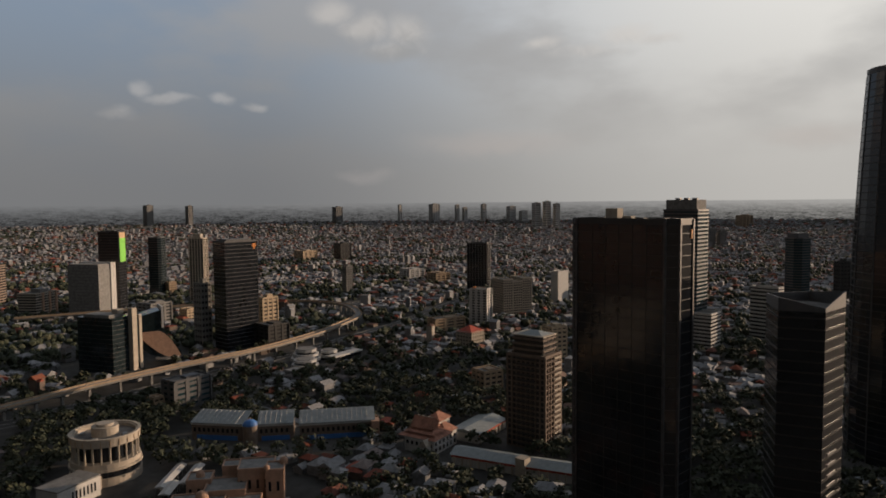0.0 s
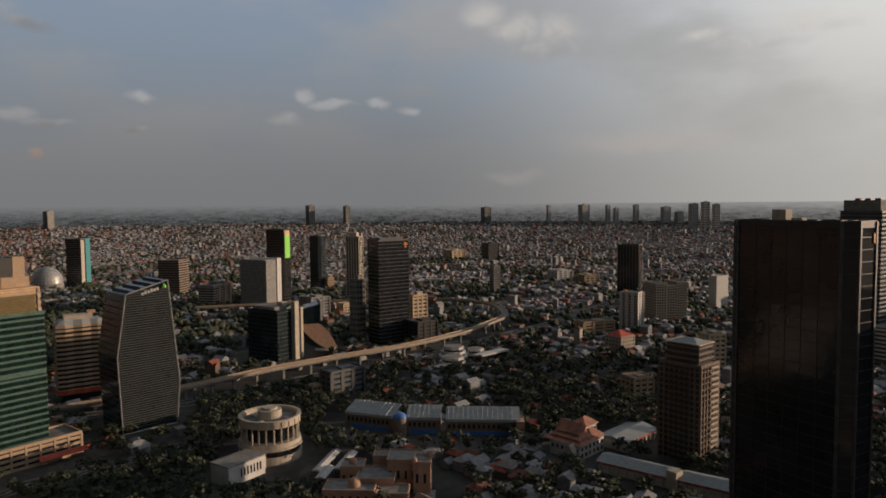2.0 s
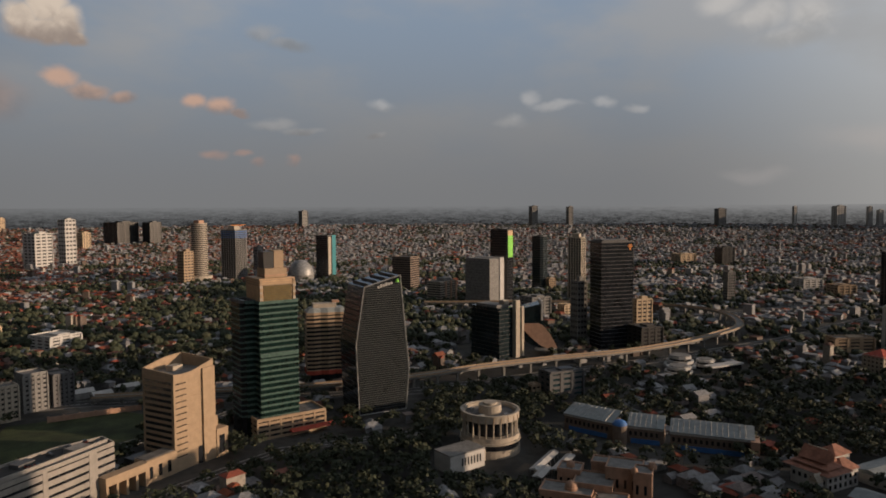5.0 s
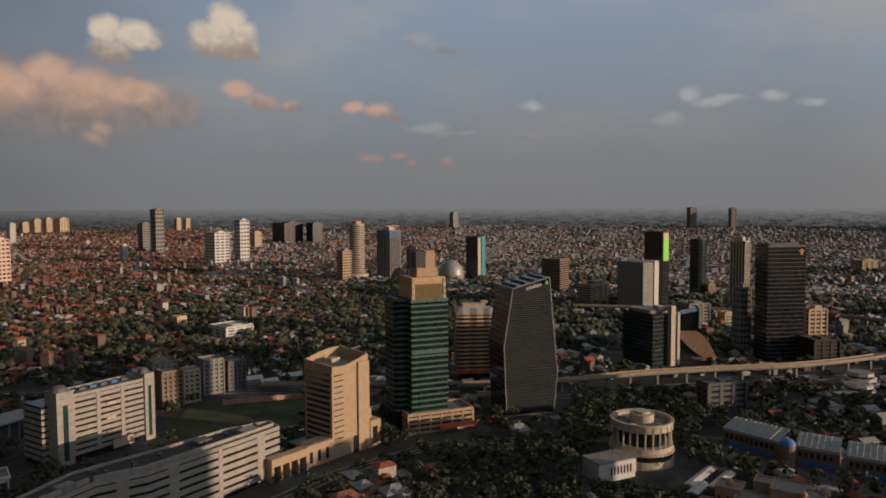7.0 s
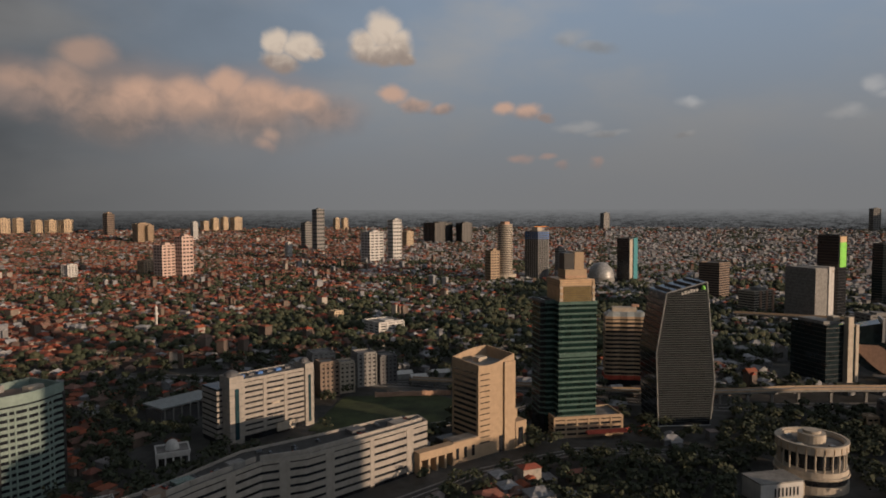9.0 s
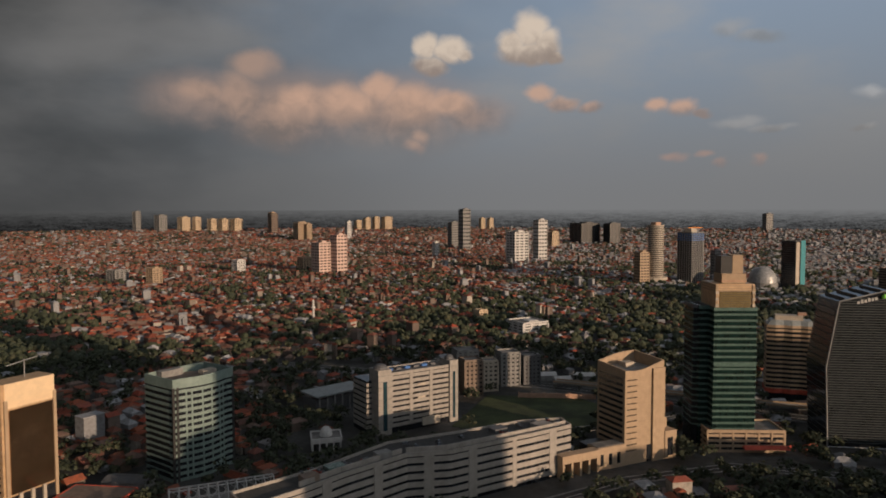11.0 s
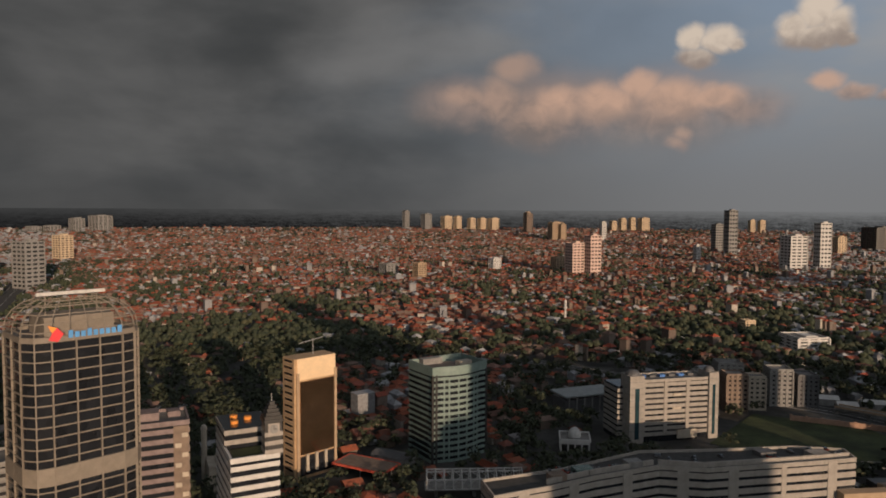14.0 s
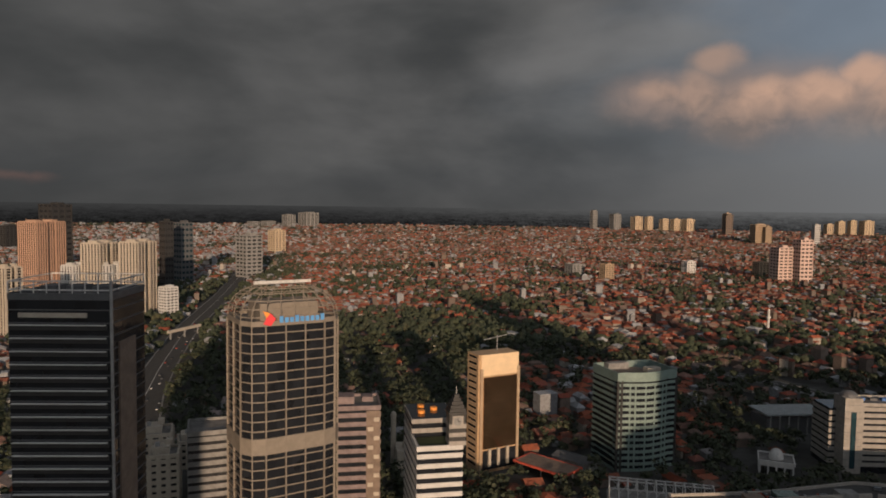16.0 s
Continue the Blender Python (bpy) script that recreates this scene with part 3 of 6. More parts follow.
part("roof_cap", Geo().hip(-1.5, -1, 69.8, 13, 17, 2.2), M_SHEET, ob)
part("mast", Geo().tube((-1, 2, 71), (-1, 2, 76), 0.15), M_STEEL, ob)

ob = tower("office_tower", "tall blue-grey banded office tower with a cut-back crown", 725, 254, -6, rect(25, 37), 140, 4, core=G_BLUE, band=M_GREYCLAD, band_h=1.6)
part("crown", Geo().prism(rect(22, 33), 140, 151), M_CONCRETE, ob)
for i in range(3):
    side_box(ob, "cooling_unit", M_GREYCLAD, 0, -10 + i * 9, 151, 5, 5, 1.8)
ob = tower("office_block", "white striped low office block", 712, 232, -3, rect(26, 29), 37, 3.6, core=G_GREY, band=M_WHITE, band_h=1.7)
OCT = [(-16, -8), (-8, -16), (8, -16), (16, -8), (16, 8), (8, 16), (-8, 16), (-16, 8)]
tower("office_tower", "dark blue octagonal office tower with a stepped top", 1160, 236, -32, OCT, 92, 4, core=G_BLUE, band=M_GREYCLAD, band_h=1.0, plant=((0, 0, 20, 20, 8),))
tower("office_block", "white striped office slab among trees", 797, 191, -12, rect(12, 30), 57, 4, core=G_GREY, band=M_WHITE, band_h=1.9)
tower("office_tower", "dark slab tower with vertical ribs", 974, 697, 20, rect(23, 35), 81, 4, core=G_BLACK, band=M_GREYCLAD, band_h=0.6, piers=5, pier_w=0.7)
ob = tower("apartment_block", "white apartment block with a dark window strip", 689, 490, 14, rect(14, 21), 45, 3.3, core=G_BLACK, band=M_WHITE, band_h=1.3, piers=7, pier_w=3.4, pier_mat=M_WHITE)
side_box(ob, "roof_sign", M_ORANGESIGN, -6, 6, 45.5, 1, 4, 3, "small orange rooftop sign")
for i, (dx, hh) in enumerate(((-15, 47), (0, 44), (14, 48))):
    o = tower("apartment_block", "beige stepped apartment slab with balconies", 793 + dx * 0.9, 512 - dx * 0.44, -26, rect(14, 30), hh, 3.3, core=G_GREY, band=M_CREAM, band_h=1.3, piers=3.6, pier_w=0.8)
tower("apartment_block", "white slab with a sunlit blank gable", 933, 517, -6, rect(27, 13), 45, 3.3, core=M_WHITE, band=M_WHITE, band_h=0.5, out=0.12)
ob = tower("office_block", "cream villa block with a red hipped roof", 586, 431, -2, rect(20, 20), 15, 3.6, core=G_GREY, band=M_CREAM, band_h=2.2, piers=4, pier_w=1.6)
part("hip_roof", Geo().hip(0, 0, 15.4, 20, 20, 6, 0, 0.5, 1.0), M_RED, ob, "red tiled hip roof")

# ---- the quarter beyond the viaduct ----
ob = tower("office_tower", "black office tower with thin pale floor bands", 434, 623, -2, rect(39, 22), 112, 4.05, core=G_BLACK, band=M_GREYCLAD, band_h=0.45, out=0.12, plant=((0, 0, 30, 14, 2.5),), plant_mat=M_GREYCLAD)
for dx, dz, sx, sz in ((15, 106.5, 5, 1.2), (15, 108.2, 3.4, 1.1), (15, 103.5, 1.6, 2.6)):
    side_box(ob, "emblem_bar", M_ORANGESIGN, dx, -11.35, dz, sx, 0.4, sz, "orange emblem bar")
ob = tower("office_tower", "slim beige tower with pale vertical piers", 601, 958, 33, rect(15, 22), 99, 4, core=G_BLACK, band=M_CREAM, band_h=0.8, piers=4.5, pier_w=1.6, pier_mat=M_CREAM, plant=((0, 0, 9, 12, 7),))
ob = tower("office_tower", "teal glass tower with a rounded flank", 615, 1103, 33, [(-10, -6), (-6, -10), (10, -10), (10, 10), (-10, 10)], 96, 4, core=G_TEAL, band=M_GREYCLAD, band_h=0.5, out=0.1)
ob = tower("office_tower", "dark tower with a tall lime green banner", 485, 992, 34, rect(20, 30), 113, 4, core=G_BLACK, band=M_BLACKWALL, band_h=0.5, out=0.1)
side_box(ob, "banner", M_LIME, 0, -15.5, 70, 15, 0.5, 34, "lime green hanging banner")
side_box(ob, "panel", M_GOLDCLAD, 0, -15.4, 104, 15, 0.4, 8)
ob = thing("office_tower", "grey and white slab tower with a blank sunlit gable", "office tower", 446, 974, 26)
part("grey_wall", Geo().box(-4, 0, 0, 24, 48, 70), M_CONCRETE, ob)
for i in range(16):
    side_box(ob, "wall_joint", M_GREYCLAD, -16.05, 0, 4 + i * 4.1, 0.2, 47, 0.35)
for dx in (9.6, 14.6):
    side_box(ob, "white_gable", M_WHITE, dx, -1, 0, 4.6, 49, 72)
side_box(ob, "gable_slot", G_GREY, 12.1, -1, 0, 0.6, 48, 70)
side_box(ob, "roof_deck", M_CONCRETE, -4, 0, 70, 22, 44, 1.0)
side_box(ob, "emblem", M_CREAM, 14.4, -25.7, 65, 2.4, 0.3, 2.4)
TAKEN.append((446, 974, 34))
ob = tower("office_block", "sunlit orange and cream office block with deep window bands", 405, 1048, 32, rect(44, 26), 30, 4, core=G_GREY, band=M_CREAM, band_h=1.8, out=0.8, plant=((5, 0, 18, 14, 5),), plant_mat=M_CONCRETE)
for dx in (-8, 6, 20):
    side_box(ob, "stair_pier", M_ORANGE, dx, -13.8, 0, 4, 1.4, 31)
ob = tower("office_tower", "teal and white tower with dark flank", 303, 1466, 44, rect(30, 29), 90, 4, core=G_BLACK, band=M_GREYCLAD, band_h=0.8)
side_box(ob, "teal_wall", M_TEAL, 8, -14.8, 0, 14, 0.6, 91, "teal blank wall")
side_box(ob, "white_wall", M_CREAM, -8, -14.8, 0, 10, 0.6, 88)
ob = tower("office_tower", "brown brick tower with sunlit bands", 393, 1197, 44, rect(36, 36), 60, 4, core=G_GREY, band=M_BROWN, band_h=2.2)
ob = thing("exhibition_hall", "grey ribbed dome hall behind the towers", "hall", 245, 1440, 20)
part("dome", Geo().dome(0, 0, 12, 26, 30, 28, 8), M_STEEL, ob)
part("drum", Geo().prism(oval(54, 54, 28), 0, 12), M_CONCRETE, ob)
TAKEN.append((245, 1440, 34))

# sail-shaped glass building
ob = thing("sail_building", "black glass block with twin white pylons and a curved concrete sail", "office building", 300, 629, 18)
part("glass_block", Geo().box(0, 4, 0, 20, 41, 50), G_TEAL, ob)
for i in range(12):
    part("spandrel", Geo().ring([(-10, -16.5), (10, -16.5), (10, 24.5), (-10, 24.5)], 0.1, 0, 0.4), M_BLACKWALL, ob, at=(0, 0, 3 + i * 4))
side_box(ob, "pylon", M_CREAM, 11, -19, 0, 5.5, 5, 57, "tall white pylon")
side_box(ob, "pylon", M_CREAM, 19.5, -18, 0, 3.2, 4, 50, "tall white pylon")
side_box(ob, "glass_link", G_BLUE, 15.5, -12, 0, 8, 14, 48)
side_box(ob, "roof_terrace", M_CONCRETE, 0, 4, 50, 16, 30, 2.5)
side_box(ob, "drum_room", M_CREAM, 5, -8, 52.5, 7, 7, 4)
g = Geo()
prof = [(21, 48), (46, 54), (47, 40), (49, 30), (54, 20), (62, 12)]
low = [(21, 22), (26, 16), (34, 10), (44, 6), (54, 5), (63, 8)]
g.add([(x, -10, z) for x, z in prof] + [(x, -10, z) for x, z in low] + [(x, 14, z) for x, z in prof] + [(x, 14, z) for x, z in low], [(0, 6, 7, 1), (1, 7, 8, 2), (2, 8, 9, 3), (3, 9, 10, 4), (4, 10, 11, 5), (12, 13, 19, 18), (13, 14, 20, 19), (14, 15, 21, 20), (15, 16, 22, 21), (16, 17, 23, 22), (0, 1, 13, 12), (1, 2, 14, 13), (2, 3, 15, 14), (3, 4, 16, 15), (4, 5, 17, 16)])
sail_parts = [part("sail_glass", g, G_TEAL, ob)]
g = Geo()
cur = [(22 + 40 * i / 10, 31 - 26 * math.sin(math.pi / 2 * min(1, i / 9)) + (1.5 if i == 10 else 0)) for i in range(11)]
upper = [(22 + 40 * i / 10, 34 - (1 if i < 5 else (i - 4) ** 2 * 0.75)) for i in range(11)]
g.v = [(x, -13, z) for x, z in cur] + [(x, -13, max(z, c[1] + 0.6)) for (x, z), c in zip(upper, cur)] + [(x, -11, z) for x, z in cur] + [(x, -11, max(z, c[1] + 0.6)) for (x, z), c in zip(upper, cur)]
for i in range(10):
    g.f += [(i, i + 1, 12 + i, 11 + i), (23 + i, 22 + i, 33 + i, 34 + i), (11 + i, 12 + i, 34 + i, 33 + i), (i + 1, i, 22 + i, 23 + i)]
sail_parts.append(part("sail", g, M_ORANGE, ob, "sunlit pinkish concrete sail"))
sail_parts.append(part("sail_fin", Geo().prism([(45, -11), (47, -11), (47, 15), (45, 15)], 36, 57), M_WHITE, ob))
part("canopy", Geo().prism(oval(26, 18, 16), 5, 6.2), M_STEEL, ob, at=(44, -28, 0))
pivot = Matrix.Translation((21, -13, 0))
for o in sail_parts:
    o.matrix_basis = pivot @ Matrix.Rotation(radians(-38), 4, "Z") @ Matrix.Diagonal((0.95, 0.95, 0.95, 1)) @ pivot.inverted()
TAKEN.append((310, 635, 46))
TAKEN.append((345, 640, 30))

# viaduct
deck = [(-60, 586, 6), (20, 566, 7.5), (100, 545, 9), (183, 540, 10), (246, 549, 10.5), (325, 552, 11), (402, 552, 11), (490, 569, 11), (567, 597, 11.5), (606, 618, 12), (641, 662, 12), (660, 707, 12), (656, 749, 12), (630, 793, 12), (560, 850, 12), (440, 905, 12), (300, 960, 12)]
fine = []
for i in range(len(deck) - 1):
    p0, p1, p2, p3 = (Vector(deck[max(0, min(len(deck) - 1, i + k))]) for k in (-1, 0, 1, 2))
    for j in range(3):
        t = j / 3
        fine.append(tuple(0.5 * (2 * p1 + (p2 - p0) * t + (2 * p0 - 5 * p1 + 4 * p2 - p3) * t * t + (3 * p1 - p0 - 3 * p2 + p3) * t ** 3)))
ob = thing("viaduct", "long curving concrete railway viaduct on piers", "viaduct", 0, 0)
for k in range(0, len(fine) - 1):
    pair = fine[k:k + 2]
    part("deck_span", strip(pair, 8.5, 0, 1.0), M_CONCRETE, ob)
    part("girder", strip([(x, y, z - 1.0) for x, y, z in pair], 4.2, 0, 1.3), M_CONCRETE, ob)
    d = (Vector(pair[1][:2]) - Vector(pair[0][:2])).normalized()
    for side in (-1, 1):
        # parapets coloured beige for the warm sunlight on the viaduct's sides
        part("parapet", strip([(x + d.y * side * 4.2, y - d.x * side * 4.2, z + 1.3) for x, y, z in pair], 0.35, 0, 1.4), M_BEIGE, ob)
        part("rail_plinth", strip([(x + d.y * side * 1.7, y - d.x * side * 1.7, z + 0.3) for x, y, z in pair], 1.6, 0, 0.3), M_CONCRETE, ob)
    x, y, z = pair[0]
    pier = part("pier", Geo().box(0, 0, 0, 1.9, 1.9, z - 3.2), M_CONCRETE, ob, at=(x, y, 0))
    cap = part("pier_cap", Geo().prism(rect(2.2, 2.4), z - 3.4, z - 2.2, rect(2.4, 6.5)), M_CONCRETE, ob, at=(x, y, 0))
    pier.rotation_euler.z = cap.rotation_euler.z = math.atan2(d.y, d.x)
clear_line(deck, 8)

# ---- faceted grey tower ----
ob = thing("office_tower", "grey louvred office tower with kinked, faceted sides", "office tower", 122.2, 482.4, 6.9)
HEX = [(0, 0), (36.8, 0), (39.6, 30), (33, 100), (4.7, 92.5), (-2.1, 51)]
n = len(HEX)
g = Geo()
g.add([(x, 0, z) for x, z in HEX] + [(x, 33, z) for x, z in HEX], [tuple(range(n)), tuple(range(n, 2 * n))[::-1]] + [(i, i + n, (i + 1) % n + n, (i + 1) % n) for i in range(n)])
part("glazing", g, G_BLACK, ob)


def span(z):
    left = -2.1 * z / 51 if z < 51 else -2.1 + 6.8 * (z - 51) / 41.5
    right = 36.8 + 2.8 * z / 30 if z < 30 else 39.6 - 6.6 * (z - 30) / 70
    return left, right


for i in range(58):
    z = 3 + i * 1.6
    if z > 91:
        a = 4.7 + (z - 92.5) / 7.5 * 28.3 if z > 92.5 else span(z)[0]
        b = span(z)[1]
        if b - a < 2 or z > 97:
            continue
    else:
        a, b = span(z)
    part("louvre", Geo().box((a + b) / 2, -0.25, z, b - a - 0.4, 0.5, 0.42), M_LOUVRE, ob)
for i in range(22):
    z = 3 + i * 4.0
    part("side_louvre", Geo().box(span(z)[0] - 0.05, 16.5, z, 0.4, 32, 0.5), M_LOUVRE, ob)
for i in range(n):
    (x0, z0), (x1, z1) = HEX[i], HEX[(i + 1) % n]
    part("edge_trim", Geo().tube((x0, -0.2, z0), (x1, -0.2, z1), 0.45), M_STEEL, ob)
for k in range(6):
    side_box(ob, "sign_bar", M_WHITE, 15.5 + k * 2.05, -0.85, 91.2 + k * 0.52, 1.4, 0.4, 2.3 if k in (1, 3) else 1.7, "white sign bar")
part("emblem", Geo().dome(30.2, -0.9, 95, 1.5, 2.8, 8, 3), M_LIME, ob, "green leaf-like emblem")
for k in range(4):
    side_box(ob, "roof_frame", M_BLACKWALL, 8 + k * 7, 16, 93 + k * 1.8, 0.7, 30, 1.8)
TAKEN.append((142, 500, 34))

# ---- green glass tower ----
ob = tower("office_tower", "dark green glass tower with a golden stepped crown", 57, 473, 14, [(-10, -14.5), (16, -14.5), (16, 14.5), (-16, 14.5), (-16, -6), (-10, -6)], 88.5, 3.75, core=G_GREEN, band=M_JADE, band_h=1.3, out=0.35, start=13)
part("crown", Geo().prism([(-9, -13), (15, -13), (15, 12), (-9, 12)], 88.5, 104), M_GOLDCLAD, ob)
M_OLIVE = material("olive_gold_glass", (0.17, 0.125, 0.05), 0.3, var=0.12)
side_box(ob, "crown_glass", M_OLIVE, 3, -13.05, 89.5, 19, 0.4, 10.5)
for k in range(7):
    side_box(ob, "crown_slat", M_BLACKWALL, 3, -13.3, 90.4 + k * 1.45, 18.6, 0.3, 0.3)
side_box(ob, "crown_step", M_BEIGE, 3, -12, 99.6, 25, 3.6, 0.9)
for k in range(3):
    part("crown_band", Geo().ring([(-9, -13), (15, -13), (15, 12), (-9, 12)], 0.3, 0, 0.6), M_BEIGE, ob, at=(0, 0, 99.5 + k * 1.6))
for px in (-8.3, 14.3):
    side_box(ob, "crown_pier", M_BEIGE, px, -13.2, 88.5, 1.4, 0.9, 15)
    for k in range(3):
        side_box(ob, "crown_knob", M_CREAM, px, -13.6, 90 + k * 4, 1.9, 0.9, 1.6)
side_box(ob, "upper_crown", M_BEIGE, 4.5, 0, 104, 15, 14, 6)
part("upper_band", Geo().ring([(-3, -7), (12, -7), (12, 7), (-3, 7)], 0.4, 105, 105.8), M_ORANGE, ob)
side_box(ob, "lift_tower", M_BEIGE, 7.5, 0, 110, 6.5, 10, 11.5, "sunlit beige lift tower")
# black left half paints in the lift tower's shaded side
side_box(ob, "lift_tower", M_BLACKWALL, 0.5, 0, 110, 7, 10, 11)
WING = [(-19, -3), (-10, -6), (-10, 14), (-19, 14)]
part("side_wing", Geo().prism(WING, 0, 89), G_BLACK, ob)
for k in range(20):
    part("wing_band", Geo().ring(WING, 0.3, 0, 0.9), M_JADE, ob, at=(0, 0, 13 + k * 3.75))
part("wing_cap", Geo().ring(WING, 0.3, 88, 90), M_GREYCLAD, ob)
side_box(ob, "accent_band", M_JADE, 3, -14.95, 53, 26, 0.5, 2.4)
ob = tower("parking_podium", "cream parking podium with deep slots", 68, 469, 13, rect(47, 23), 13, 3.3, core=G_BLACK, band=M_BEIGE, band_h=1.7, out=0.3, piers=7.8, pier_w=1.0, category="podium")
part("red_awning", Geo().hip(12, -16, 4, 30, 6, 2, 0, 1.0), M_RED, ob, "red awning roof")

# ---- striped beige block ----
zig = [(-18, -8.4), (-12, -9.6), (-6, -8.4), (0, -9.6), (6, -8.4), (11, -9.6), (17, -9), (17, 9), (-18, 9)]
ob = tower("office_block", "beige striped office block with folded bays and a red base", 124, 602, -4, zig, 58, 3.7, core=G_BLACK, band=M_BEIGE, band_h=1.7, out=0.3, start=8)
part("base_band", Geo().ring(zig, 0.7, 5.5, 9), M_RED, ob, "red tiled base band")
part("top_storey", Geo().prism(zig, 58, 63, grow(zig, -3.0)), M_SHEET, ob, "pale blue-grey sloping top storey")
side_box(ob, "plant_room", M_CREAM, -2, 0, 63, 20, 10, 3.5)
side_box(ob, "plant_room", M_ORANGE, 8, 2, 66.5, 6, 5, 2)

# ---- beige stone tower with its low wing ----
ob = thing("office_tower", "beige stone tower with a scooped roof and slit windows", "office tower", 1, 435, 40)
part("shaft", Geo().box(0, 0, 0, 29, 26, 54), M_BEIGE, ob)
for i in range(13):
    z = 8 + i * 3.5
    side_box(ob, "side_window", G_BLACK, -14.55, 0, z, 0.3, 22, 1.6)
    side_box(ob, "slit_window", G_BLACK, -9.5, -13.05, z, 7.5, 0.25, 0.55)
    side_box(ob, "stone_course", M_BEIGE, -3, -13.1, z + 1.9, 22, 0.3, 0.3)
side_box(ob, "corner_pier", M_BEIGE, 10, -13.6, 0, 9, 1.6, 56)
for k, (x0, x1, y0, y1) in enumerate(((-14.5, 14.5, -13.2, -12.2), (-14.5, 14.5, 12.2, 13.2))):
    zs = [56.2, 55.6, 55.8, 57, 58.6, 60.2] if k == 0 else [57.5, 59, 60.4, 61.2, 61.6, 61.6]
    xs = [x0 + (x1 - x0) * i / 5 for i in range(6)]
    for i in range(5):
        part("parapet_piece", Geo().add([(xs[i], y0, 53), (xs[i + 1], y0, 53), (xs[i + 1], y1, 53), (xs[i], y1, 53), (xs[i], y0, zs[i]), (xs[i + 1], y0, zs[i + 1]), (xs[i + 1], y1, zs[i + 1]), (xs[i], y1, zs[i])], [(0, 1, 5, 4), (2, 3, 7, 6), (4, 5, 6, 7), (0, 3, 2, 1), (0, 4, 7, 3), (1, 2, 6, 5)]), M_BEIGE, ob)
for x0, za, zb in ((-14.3, 56.2, 57.5), (13.3, 60.2, 61.6)):
    part("parapet_piece", Geo().add([(x0, -12.2, 53), (x0 + 1, -12.2, 53), (x0 + 1, 12.2, 53), (x0, 12.2, 53), (x0, -12.2, za), (x0 + 1, -12.2, za), (x0 + 1, 12.2, zb), (x0, 12.2, zb)], [(0, 1, 5, 4), (2, 3, 7, 6), (4, 5, 6, 7), (0, 4, 7, 3), (1, 2, 6, 5)]), M_BEIGE, ob)
side_box(ob, "roof_deck", M_CONCRETE, 0, 0, 54, 27, 24, 0.4)
side_box(ob, "stair_head", M_CREAM, 0, 3, 54.4, 7, 6, 3)
side_box(ob, "side_wing", M_BEIGE, 19, -6, 0, 9, 18, 17)
side_box(ob, "upper_wing", M_BEIGE, 18, -2, 17, 7, 13, 6)
side_box(ob, "low_wing", M_BEIGE, -24, -8.5, 0, 20, 10, 13)
side_box(ob, "wing_deck", M_ROOFDECK, -24, -8, 13, 18.6, 8.2, 0.3)
side_box(ob, "rear_annex", M_BLACKWALL, -22, 4, 0, 15, 14, 9.5)
for k in range(3):
    side_box(ob, "wing_slot", G_BLACK, -31 + k * 6, -13.55, 2.5, 2.2, 0.25, 6.5)
side_box(ob, "door_recess", G_BLACK, 4, -13.1, 0.2, 4, 0.3, 10)
side_box(ob, "door_recess", G_BLACK, 18.5, -15.1, 2, 4, 0.3, 11)
TAKEN.append((1, 435, 27))
ob = thing("entrance_bridge", "beige arcade bridge with tall dark openings", "arcade", -27, 395, 42)
side_box(ob, "beam", M_BEIGE, 0, 0, 8.5, 26, 6, 4.5)
for k in range(5):
    side_box(ob, "column", M_BEIGE, -12 + k * 6, 0, 0, 1.4, 5.4, 8.5)
TAKEN.append((-27, 395, 14))

# ---- white hotel ----
ob = tower("hotel", "white striped hotel slab with end towers", -148.2, 457.2, 48.6, [(-19, -9), (29, -9), (29, 9), (-19, 9)], 40, 3.6, core=G_BLACK, band=M_PLASTER, band_h=2.3, out=0.3, start=4, piers=16, pier_w=2.4, category="hotel")
for px, wd in ((-24, 10), (31.5, 7)):
    t_ = part("end_tower", Geo().box(px, -4, 0, wd, 13, 44), M_PLASTER, ob)
    part("strip_window", Geo().box(px, -10.55, 3, wd * 0.3, 0.4, 33), G_BLUE, t_)
    part("barrel_top", Geo().dome(px, -4, 44, wd * 0.5, 3.2, 12, 4), M_GREYCLAD, t_)
    for k in range(10):
        part("joint", Geo().ring([(px - wd / 2, -10.5), (px + wd / 2, -10.5), (px + wd / 2, 2.5), (px - wd / 2, 2.5)], 0.12, 4 + k * 4, 4.35 + k * 4), M_CONCRETE, t_)
for k in range(9):
    side_box(ob, "wing_band", M_PLASTER, -26, 9, 3 + k * 3.6, 14, 20, 2.3)
side_box(ob, "wing_core", G_BLACK, -26, 9, 0, 13.4, 19.4, 35.5)
side_box(ob, "sign_board", M_CREAM, 10, -14, 3, 14, 0.8, 5.5, "cream sign board on posts")
for k in range(3):
    side_box(ob, "oval_balcony", M_CREAM, 5, -9.6, 12 + k * 9, 6, 1.2, 1.3)
for k in range(6):
    side_box(ob, "roof_unit", M_GREYCLAD if k % 2 else M_BLUE, -14 + k * 7, 2, 40, 4, 3, 1.5)
TAKEN.append((-165, 452, 22))
TAKEN.append((-122, 478, 16))

